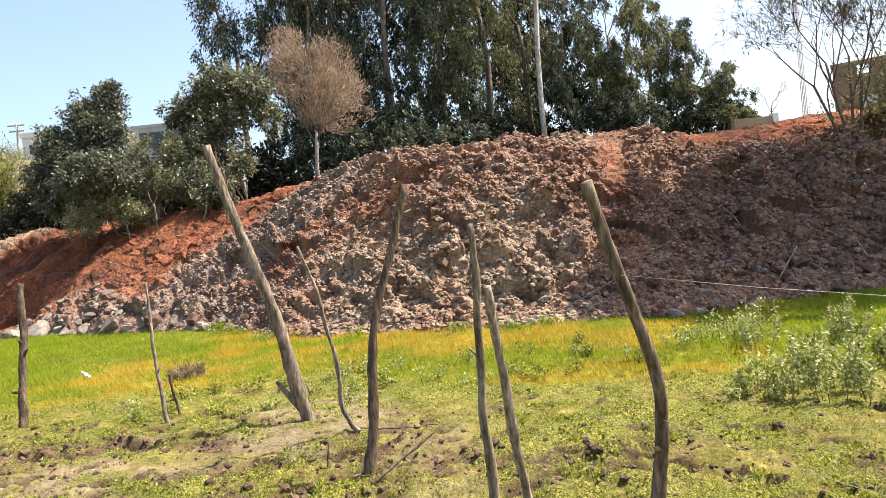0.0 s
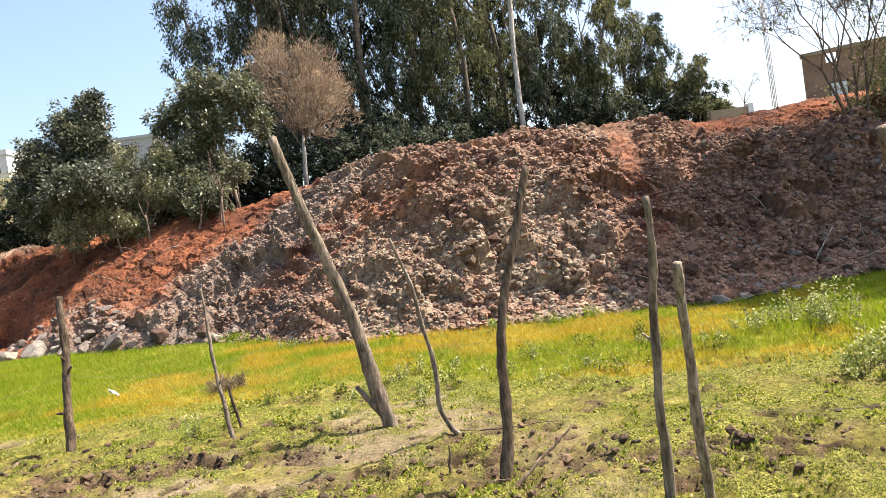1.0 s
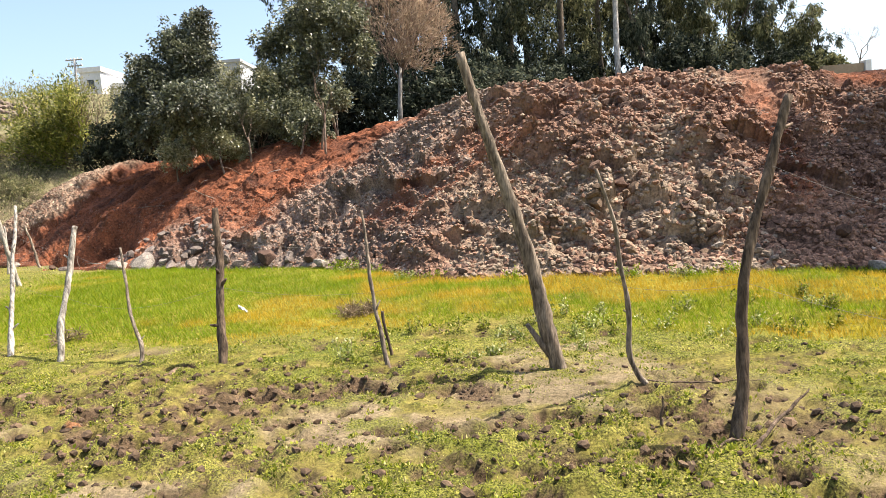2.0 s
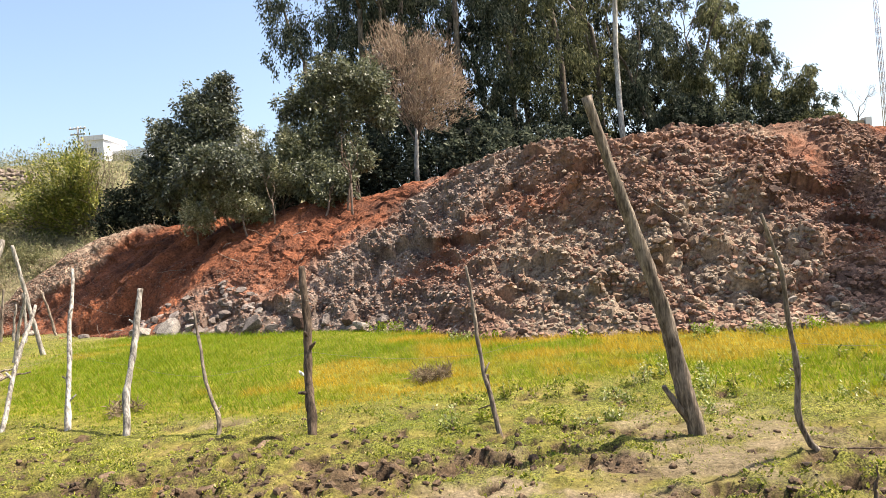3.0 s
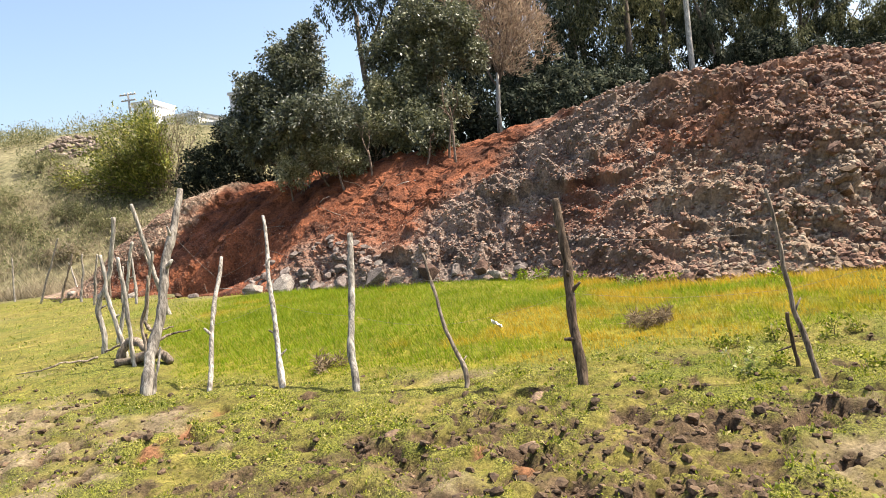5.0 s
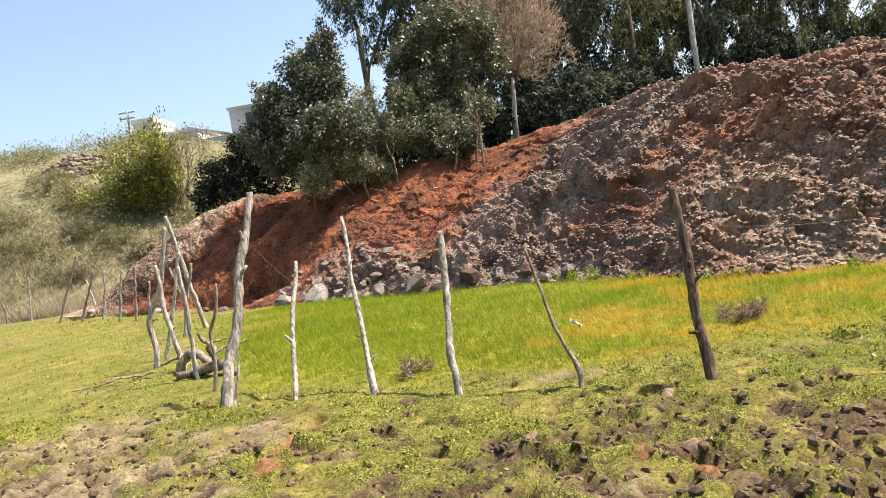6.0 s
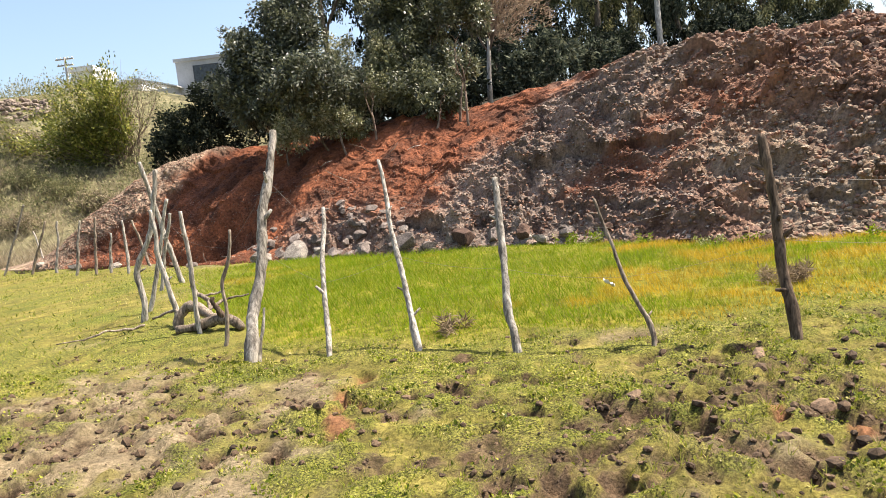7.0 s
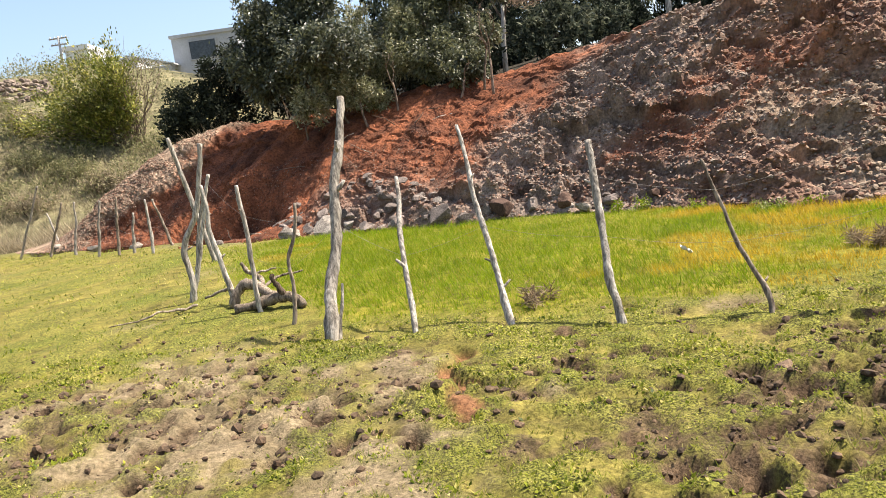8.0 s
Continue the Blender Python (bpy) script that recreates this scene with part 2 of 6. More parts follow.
def leaf_material(name, stops, rough=0.45, through=0.35, spec=0.4, tint=None, deep=0.66):
    """Blades and leaves: colour by the leaf, some light let through."""
    m, nt, b = material(name, stops[0][1], rough, spec)
    f = nt.nodes.new("ShaderNodeNewGeometry").outputs["Random Per Island"]
    c = ramp(nt, f, stops)
    p = place(nt)
    g = ramp(nt, noise_fac(nt, p, 0.9, 3.0), [(0.3, (deep, deep, deep)), (0.7, (1.08, 1.08, 1.08))])
    c = mix(nt, 1.0, c, g, "MULTIPLY")
    if tint:
        key, stops2 = tint
        c = mix(nt, attr(nt, key), c, mix(nt, 1.0, ramp(nt, f, stops2), g, "MULTIPLY"))
    nt.links.new(c, b.inputs["Base Color"])
    t = nt.nodes.new("ShaderNodeBsdfTranslucent")
    nt.links.new(c, t.inputs["Color"])
    s = nt.nodes.new("ShaderNodeMixShader")
    s.inputs[0].default_value = through
    nt.links.new(b.outputs[0], s.inputs[1])
    nt.links.new(t.outputs[0], s.inputs[2])
    nt.links.new(s.outputs[0], nt.nodes["Material Output"].inputs[0])
    return m


def bark_material(name, dark, light, scale=14.0, stretch=0.18, each=True):
    m, nt, b = material(name, dark, 0.9, 0.2)
    tc = nt.nodes.new("ShaderNodeTexCoord").outputs["Object"]
    mp = node(nt, "Mapping", Scale=(1, 1, stretch))
    nt.links.new(tc, mp.inputs["Vector"])
    v = mp.outputs[0]
    c = vary(nt, v, scale, dark, light, 4.0)
    if each:
        g = ramp(nt, nt.nodes.new("ShaderNodeObjectInfo").outputs["Random"], [(0, (0.8, 0.78, 0.75)), (1, (1.2, 1.2, 1.2))])
        c = mix(nt, 1.0, c, g, "MULTIPLY")
    nt.links.new(c, b.inputs["Base Color"])
    bump(nt, b, noise_fac(nt, v, scale * 3, 5.0, 0.7), 0.8, 0.02)
    return m


def plain_material(name, dark, light, scale=3.0, rough=0.8, metal=0.0, spec=0.3):
    m, nt, b = material(name, dark, rough, spec)
    b.inputs["Metallic"].default_value = metal
    p = place(nt)
    nt.links.new(vary(nt, p, scale, dark, light), b.inputs["Base Color"])
    bump(nt, b, noise_fac(nt, p, scale * 8, 4.0), 0.2, 0.02)
    return m


def wall_material(name, dark, light, scale=0.4):
    m, nt, b = material(name, dark, 0.85, 0.2)
    p = place(nt)
    c = ramp(nt, noise_fac(nt, p, scale, 5.0, 0.65), [(0.3, dark), (0.7, light)])
    g = ramp(nt, noise_fac(nt, p, scale * 14, 4.0), [(0.3, (0.86, 0.86, 0.86)), (0.7, (1.04, 1.04, 1.04))])
    nt.links.new(mix(nt, 1.0, c, g, "MULTIPLY"), b.inputs["Base Color"])
    return m


def ground_material(name):
    m, nt, b = material(name, (0.2, 0.2, 0.05), 0.95, 0.15)
    p = place(nt)
    turf = vary(nt, p, 2.4, (0.185, 0.19, 0.033), (0.42, 0.375, 0.09), 14.0)
    # Grain and dark soil flecks; shadow between the tufts is painted in with them.
    grain = ramp(nt, noise_fac(nt, p, 75.0, 3.0, 0.6), [(0.40, (0.16, 0.17, 0.13)), (0.50, (0.75, 0.78, 0.7)), (0.62, (1.25, 1.2, 1.25))])
    turf = mix(nt, 1.0, turf, grain, "MULTIPLY")
    turf = mix(nt, ramp(nt, noise_fac(nt, p, 22.0, 4.0, 0.7), [(0.36, (1, 1, 1)), (0.46, (0, 0, 0))]), turf, vary(nt, p, 5.0, (0.04, 0.038, 0.016), (0.13, 0.105, 0.045), 5.0))
    soil = vary(nt, p, 2.6, (0.16, 0.118, 0.07), (0.41, 0.315, 0.195), 13.0)
    clay = vary(nt, p, 6.0, (0.24, 0.11, 0.05), (0.36, 0.18, 0.09), 5.0)
    mud = vary(nt, p, 9.0, (0.026, 0.017, 0.010), (0.23, 0.152, 0.09), 7.0)
    tall = vary(nt, p, 0.8, (0.136, 0.152, 0.0144), (0.288, 0.248, 0.032), 12.0)
    # litter: very dark brown tone of all ground behind the bank's crest
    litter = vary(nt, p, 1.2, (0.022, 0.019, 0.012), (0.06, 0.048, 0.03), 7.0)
    scrub = vary(nt, p, 0.35, (0.12, 0.118, 0.055), (0.27, 0.235, 0.13), 9.0)
    thatch = vary(nt, p, 4.0, (0.09, 0.08, 0.018), (0.36, 0.30, 0.075), 9.0)
    green = vary(nt, p, 1.6, (0.12, 0.16, 0.018), (0.24, 0.26, 0.04), 14.0)
    turf = mix(nt, ramp(nt, noise_fac(nt, p, 0.5, 4.0, 0.65), [(0.42, (0, 0, 0)), (0.62, (0.75, 0.75, 0.75))]), turf, mix(nt, 1.0, green, grain, "MULTIPLY"))
    turf = mix(nt, attr(nt, "thatch"), turf, thatch)
    c = mix(nt, attr(nt, "soil"), turf, soil)
    c = mix(nt, attr(nt, "tall"), c, tall)
    c = mix(nt, attr(nt, "mud"), c, mud)
    c = mix(nt, attr(nt, "clay"), c, clay)
    c = mix(nt, attr(nt, "scrub"), c, scrub)
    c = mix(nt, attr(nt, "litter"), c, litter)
    nt.links.new(c, b.inputs["Base Color"])
    bump(nt, b, noise_fac(nt, p, 42.0, 6.0, 0.75), 0.8, 0.05)
    return m


GROUND = ground_material("turf_and_mud")
EARTH = earth_material("heaped_earth")
STONE_GREY = rock_material("grey_stone", (0.13, 0.096, 0.08), (0.38, 0.305, 0.243), True, 0.6)
STONE_BROWN = rock_material("brown_clod", (0.10, 0.052, 0.037), (0.39, 0.23, 0.152), True, 0.45)
STONE_TAN = rock_material("tan_clod", (0.14, 0.103, 0.074), (0.42, 0.322, 0.23), True, 0.45)
STONE_RED = rock_material("red_clod", (0.085, 0.035, 0.023), (0.30, 0.112, 0.057), True, 0.7)
PIECE_GREY = rock_material("grey_rock", (0.1, 0.0774, 0.0658), (0.263, 0.216, 0.186), False, 0.6)
PIECE_BROWN = rock_material("brown_lump", (0.063, 0.0351, 0.0252), (0.189, 0.115, 0.081), False, 0.7)
PIECE_TAN = rock_material("tan_lump", (0.106, 0.0669, 0.0431), (0.246, 0.169, 0.106), False, 0.7)
PIECE_RED = rock_material("red_lump", (0.065, 0.026, 0.017), (0.22, 0.08, 0.04), False, 0.7)
PALE_ROCK = rock_material("pale_rock", (0.19, 0.16, 0.135), (0.42, 0.37, 0.31), False, 0.4)
MUD_CLOD = rock_material("dark_mud", (0.04, 0.026, 0.015), (0.17, 0.11, 0.064), True, 0.5)
BARK_GREY = bark_material("weathered_wood", (0.15, 0.125, 0.10), (0.60, 0.55, 0.48))
BARK_DARK = bark_material("dark_bark", (0.058, 0.04, 0.028), (0.25, 0.18, 0.128))
BARK_BROWN = bark_material("brown_bark", (0.102, 0.0748, 0.0544), (0.391, 0.319, 0.246))
BARK_PALE = bark_material("pale_bark", (0.36, 0.32, 0.27), (0.62, 0.57, 0.5), 3.0, 0.3)
BARK_TREE = bark_material("tree_bark", (0.10, 0.08, 0.06), (0.26, 0.215, 0.165), 4.0, 0.3)
TWIG = bark_material("twig", (0.11, 0.078, 0.058), (0.28, 0.21, 0.16), 8.0)
WIRE = plain_material("rusty_wire", (0.17, 0.15, 0.13), (0.34, 0.31, 0.28), 30.0, 0.6, 0.3)
GRASS = leaf_material("meadow_grass", [(0, (0.125, 0.21, 0.006)), (0.5, (0.182, 0.257, 0.008)), (1, (0.285, 0.308, 0.015))], 0.55, 0.5, 0.15,
                      ("dry", [(0, (0.38, 0.255, 0.012)), (0.6, (0.46, 0.31, 0.02)), (1, (0.53, 0.39, 0.085))]), 0.82)
TURF = leaf_material("short_turf", [(0, (0.05, 0.085, 0.008)), (0.4, (0.255, 0.295, 0.026)), (0.75, (0.375, 0.365, 0.05)), (1, (0.52, 0.44, 0.19))], 0.55, 0.4, 0.2)
# Glossy leaves; the palest stops of both ramps paint extra sun glints as colour.
LEAF_DARK = leaf_material("dark_glossy_leaf", [(0, (0.024, 0.032, 0.022)), (0.6, (0.13, 0.145, 0.085)), (0.94, (0.23, 0.24, 0.15)), (1, (0.30, 0.30, 0.22))], 0.45, 0.25, 0.5, None, 0.45)
LEAF_GREEN = leaf_material("green_glossy_leaf", [(0, (0.034, 0.043, 0.024)), (0.6, (0.17, 0.18, 0.092)), (0.94, (0.27, 0.275, 0.15)), (1, (0.33, 0.33, 0.21))], 0.46, 0.28, 0.5, None, 0.48)
# Near-black green: deep shade under the trees painted into the leaf colour.
LEAF_SHADE = leaf_material("shade_painted_leaf", [(0, (0.012, 0.017, 0.012)), (0.7, (0.034, 0.044, 0.028)), (1, (0.07, 0.08, 0.045))], 0.75, 0.2, 0.1, None, 0.4)
LEAF_OLIVE = leaf_material("olive_leaf", [(0, (0.07, 0.08, 0.036)), (0.6, (0.28, 0.28, 0.135)), (1, (0.50, 0.47, 0.31))], 0.38, 0.3, 0.6)
LEAF_EUC = leaf_material("gum_leaf", [(0, (0.024, 0.035, 0.025)), (0.6, (0.11, 0.13, 0.085)), (1, (0.25, 0.255, 0.165))], 0.75, 0.3, 0.12, None, 0.4)
LEAF_EUC_WARM = leaf_material("gum_leaf_warm", [(0, (0.042, 0.05, 0.026)), (0.6, (0.175, 0.185, 0.09)), (1, (0.33, 0.31, 0.155))], 0.75, 0.35, 0.12, None, 0.45)
LEAF_TAN = leaf_material("dry_tan_leaf", [(0, (0.20, 0.135, 0.094)), (0.6, (0.37, 0.265, 0.185)), (1, (0.50, 0.40, 0.27))], 0.7, 0.35, 0.2)
LEAF_YELLOW = leaf_material("yellow_green_leaf", [(0, (0.075, 0.10, 0.016)), (0.6, (0.225, 0.245, 0.042)), (1, (0.50, 0.45, 0.11))], 0.5, 0.3, 0.3, None, 0.55)
LEAF_SCRUB = leaf_material("scrub_leaf", [(0, (0.11, 0.12, 0.055)), (0.5, (0.25, 0.25, 0.11)), (1, (0.42, 0.37, 0.21))], 0.7, 0.4, 0.2, None, 0.62)
LEAF_STRAW = leaf_material("dry_weed", [(0, (0.17, 0.14, 0.09)), (0.6, (0.37, 0.305, 0.20)), (1, (0.54, 0.46, 0.31))], 0.8, 0.35, 0.1, None, 0.6)
LEAF_PALEWEED = leaf_material("pale_weed_leaf", [(0, (0.13, 0.175, 0.026)), (0.6, (0.29, 0.325, 0.07)), (1, (0.60, 0.58, 0.33))], 0.5, 0.4, 0.3)
DRY_STEM = leaf_material("dry_stem", [(0, (0.13, 0.09, 0.055)), (1, (0.38, 0.29, 0.18))], 0.8, 0.3, 0.2)
WALL_WHITE = wall_material("white_render", (0.558, 0.558, 0.558), (0.72, 0.72, 0.72))
WALL_GREY = wall_material("grey_block", (0.36, 0.37, 0.39), (0.48, 0.49, 0.51))
WALL_BRICK = wall_material("brown_brick", (0.20, 0.125, 0.085), (0.33, 0.215, 0.155), 1.0)
WALL_TAN = wall_material("tan_wall", (0.22, 0.165, 0.115), (0.33, 0.26, 0.185), 0.8)
ROOF_DARK = plain_material("dark_roof", (0.06, 0.045, 0.04), (0.11, 0.085, 0.075), 1.0)
ROOF_METAL = plain_material("sheet_metal_roof", (0.6, 0.62, 0.64), (0.8, 0.8, 0.8), 0.5, 0.4, 0.3)
DARK_GLASS = plain_material("dark_window", (0.03, 0.035, 0.04), (0.06, 0.065, 0.07), 1.0, 0.15, 0.0, 0.5)
MAST_PAINT = wall_material("mast_paint", (0.5, 0.46, 0.45), (0.66, 0.63, 0.62), 0.6)
CONCRETE = plain_material("pole_concrete", (0.34, 0.33, 0.31), (0.48, 0.47, 0.45), 2.0)


# ---- ground shape ----
G0 = 0.08
BX = np.array([-60, -22, -20.8, -19.4, -18.0, -16.4, -14.3, -12.6, -11, -9.2, -7.9, -6.5, -5, -4.2, -3.5, -2.75, -2, -0.5, 0.8, 2, 3.2, 4.5, 6, 8, 12, 20, 60.0])
BF = np.array([27.5, 26.6, 24.8, 23.6, 22.6, 21.5, 20.1, 18.6, 17.8, 17.1, 15.95, 15.35, 14.6, 14.05, 13.0, 11.9, 11.5, 11.1, 10.7, 10.5, 10.1, 10.3, 10.7, 10.5, 11, 12, 14.0])
CX = np.array([-60, -22, -20.8, -19.4, -18.4, -17.5, -16.4, -15, -13.8, -12.8, -11.6, -9, -7, -5.7, -5.1, -3.7, -1.9, -0.8, 0.5, 2.5, 4.4, 6.5, 8.5, 12, 20, 60.0])
CY = np.array([28.5, 28, 26.4, 25.4, 24.8, 24.4, 24.1, 24, 24, 24, 23.8, 22.8, 21.6, 21, 20.8, 20.1, 18.6, 17.6, 16.95, 16.9, 16.9, 16.8, 17, 18, 19, 20.0])
CZ = np.array([0.1, 0.1, 0.14, 0.42, 0.85, 1.4, 2.0, 2.7, 3.05, 3.12, 3.15, 3.2, 3.25, 3.3, 3.42, 3.5, 3.62, 3.72, 3.70, 3.66, 3.50, 3.36, 3.42, 3.7, 3.9, 4.0])


def bank_base(x, y, inset=0.0):
    """Height of the bank's plain form over a place, and how far up its slope that is (0 foot, 1 crest)."""
    f, c, z = np.interp(x, BX, BF) + inset, np.interp(x, CX, CY) + inset, np.interp(x, CX, CZ)
    s = (y - f) / (c - f)
    up = np.clip(s, 0, 1)
    prof = np.where(up < 0.85, up * 1.06, 0.901 + (up - 0.85) * 0.66)
    return G0 + (z - G0) * prof, s


def land(x, y):
    """The natural ground: pasture, the terrace behind the bank, and the hillside."""
    b, s = bank_base(x, y, 0.55)
    c = np.interp(x, CX, CY)
    behind = np.maximum(y - c - 1.0, 0)
    east = smooth(-17, -9, x)
    rise = east * (0.102 * np.minimum(behind, 34) + 0.02 * np.maximum(behind - 34, 0) - 0.35 * smooth(0, 1.5, behind))
    up = np.maximum(y - 28 - 0.15 * np.maximum(x + 30, -60), 0)
    west = (1 - smooth(-19, -13, x)) * np.interp(x, [-60, -26, -20, -13], [1.0, 1.0, 0.78, 0.6]) * (9.3 * (1 - np.exp(-(0.085 * up + 0.004 * up ** 2))) + 0.06 * np.maximum(up - 15, 0))
    west = 30 * (1 - np.exp(-west / 30)) + (1 - smooth(-20, -16, x)) * 1.25 * smooth(4, 17, up)
    under = G0 + (b - G0) * (0.5 * smooth(0.55, 0.95, s) + 0.5 * smooth(1.05, 1.5, s)) - 0.25 * smooth(0.0, 0.1, s) * (1 - smooth(0.5, 0.9, s))
    h = np.where(s > 0, under, G0) + rise + west * smooth(0.5, 1.5, s)
    return h * (1 - smooth(300, 900, np.hypot(x, y)) * 0.6)


MUDS = [(-3.4, 5.9, 0.45, 0.28), (-2.9, 5.85, 0.5, 0.22), (-2.3, 6.0, 0.5, 0.25), (-1.9, 6.45, 0.5, 0.2), (-4.1, 5.05, 0.35, 0.2), (-4.5, 5.0, 0.3, 0.2),
        (-4.6, 5.85, 0.5, 0.25), (-6.0, 5.25, 0.2, 0.12), (-5.3, 6.2, 0.4, 0.3), (-4.9, 6.7, 0.4, 0.25), (-6.4, 5.0, 0.15, 0.12), (-5.4, 5.6, 0.3, 0.3),
        (-3.5, 6.05, 0.35, 0.2), (-2.1, 5.0, 0.35, 0.15), (-1.4, 5.05, 0.4, 0.2), (-0.3, 4.6, 0.4, 0.25), (-0.9, 4.9, 0.35, 0.2), (0.6, 4.4, 0.5, 0.3),
        (-9.6, 7.9, 0.4, 0.15), (-7.2, 6.6, 0.25, 0.15), (-7.5, 6.1, 0.25, 0.15), (-6.6, 6.9, 0.3, 0.18), (2.2, 4.6, 0.3, 0.15), (-0.6, 5.6, 0.3, 0.18),
        (-8.5, 8.0, 0.5, 0.12), (1.5, 4.9, 0.25, 0.15), (-5.1, 7.0, 0.35, 0.15), (-0.1, 5.0, 0.5, 0.2)]
BARES = [(-2.6, 5.2, 1.3, 0.5), (-1.6, 5.6, 1.0, 0.35), (-8.9, 6.3, 1.5, 0.75), (-9.6, 7.2, 1.3, 0.5), (-8.2, 7.3, 0.9, 0.35), (-8.2, 5.3, 1.0, 0.6), (-7.9, 7.0, 0.5, 0.4), (-10.5, 6.3, 1.2, 0.5), (-4.0, 4.2, 0.8, 0.3)]


def blobs(x, y, spots, wobble=0.5, seed=3):
    n = fbm(x * 2.2, y * 2.2, 0, 3, seed) - 0.5
    out = np.zeros(np.shape(x))
    for cx, cy, rx, ry in spots:
        d = np.hypot((x - cx) / rx, (y - cy) / ry) + n * wobble * 2.4
        out = np.maximum(out, 1 - smooth(0.55, 1.15, d))
    return out


def fence_y(x):
    return np.interp(x, [-30, -20, -14.5, -10.5, -8.39, -6.17, -4.25, -2.7, -1.26, -0.55, 0.25, 1.0, 6], [30, 24.3, 19.2, 11.6, 8.4, 7.75, 7.15, 6.57, 6.5, 5.3, 4.4, 4.2, 3.0])


FURROW = [(-3.55, 5.9, 0.16), (-3.3, 5.85, 0.13), (-3.0, 5.95, 0.17), (-2.75, 6.0, 0.13), (-2.5, 6.1, 0.12), (-2.3, 6.2, 0.11), (-2.15, 5.85, 0.14), (-1.95, 6.5, 0.12), (-1.75, 6.45, 0.1), (-2.6, 6.65, 0.09), (-4.15, 5.0, 0.15),
          (-4.5, 5.1, 0.12), (-5.0, 6.5, 0.12), (-4.8, 5.7, 0.12), (-5.2, 5.1, 0.13), (-0.5, 4.7, 0.13), (-0.9, 4.95, 0.12),
          (-6.23, 5.19, 0.14), (-5.96, 5.23, 0.14), (-6.45, 5.36, 0.12), (-5.94, 5.57, 0.13), (-6.22, 6.22, 0.09), (-6.55, 6.46, 0.09), (-7.00, 6.40, 0.09), (-6.65, 6.89, 0.13), (-5.80, 6.29, 0.12),
          (-5.66, 5.95, 0.16), (-5.31, 6.16, 0.13), (-5.42, 5.78, 0.16), (-10.49, 9.25, 0.09), (-9.37, 8.62, 0.08), (-9.11, 7.14, 0.10), (-9.59, 7.22, 0.08), (-10.08, 7.60, 0.10), (-9.49, 6.98, 0.07),
          (-9.14, 6.32, 0.10), (-8.85, 7.47, 0.09), (-7.79, 7.01, 0.09), (-7.87, 6.44, 0.10), (-10.18, 7.16, 0.07), (-8.80, 8.64, 0.08), (-8.34, 5.96, 0.08), (-8.00, 6.09, 0.07), (-9.90, 7.09, 0.06),
          (-3.43, 5.87, 0.16), (-3.12, 5.86, 0.17), (-3.55, 6.66, 0.13), (-2.73, 6.52, 0.11), (-2.10, 6.69, 0.10), (-3.98, 5.35, 0.13), (-4.09, 5.07, 0.15), (-4.05, 5.79, 0.12), (-2.61, 5.89, 0.13),
          (-1.24, 5.0, 0.15), (-1.44, 5.18, 0.14), (-1.91, 4.9, 0.16), (-2.0, 4.85, 0.12), (-1.41, 4.29, 0.13), (-1.54, 4.09, 0.1), (-1.63, 3.88, 0.09), (-1.95, 4.26, 0.11), (-2.54, 3.93, 0.12), (-1.0, 4.17, 0.12), (-0.78, 4.36, 0.13), (-0.48, 4.0, 0.16),
          (-0.36, 3.76, 0.12), (-0.15, 3.7, 0.13), (0.31, 4.57, 0.09), (0.37, 4.03, 0.12), (1.14, 4.44, 0.12), (1.01, 4.22, 0.13), (1.35, 4.2, 0.14), (1.64, 4.04, 0.12), (0.74, 3.56, 0.1), (0.9, 3.33, 0.1), (1.8, 3.55, 0.1)]


def hoof_prints():
    r = rng(55)
    out = list(FURROW)
    for cx, cy, rx, ry in MUDS:
        for _ in range(int(3 + 5 * rx * ry / 0.15)):
            out.append((cx + r.normal(0, rx * 0.8), cy + r.normal(0, ry * 0.9), 0.035 + 0.075 * r.uniform() ** 2))
    for _ in range(70):
        out.append((r.uniform(-6.8, -3.4), r.uniform(4.2, 6.7), r.uniform(0.03, 0.085)))
    for _ in range(70):
        out.append((r.uniform(-11, -7.4), r.uniform(4.6, 7.8), r.uniform(0.025, 0.07)))
    for _ in range(170):
        out.append((r.uniform(-11.5, 3.5), r.uniform(3.6, 8.3), r.uniform(0.04, 0.095)))
    return out


PITS = hoof_prints()


TRODDEN = [(0.9, 4.3, 1.2, 0.6, 0.45), (-1.5, 4.6, 0.9, 0.7, 0.6), (-4.6, 5.75, 1.3, 1.1, 0.95), (-3.9, 4.9, 0.9, 0.7, 0.95), (-0.3, 4.7, 1.1, 0.6, 0.6), (-2.7, 6.0, 1.2, 0.4, 0.9), (-9.4, 7.0, 1.7, 0.9, 0.7), (-3.2, 4.6, 0.8, 0.5, 0.6), (-7.2, 6.5, 0.8, 0.5, 0.5)]


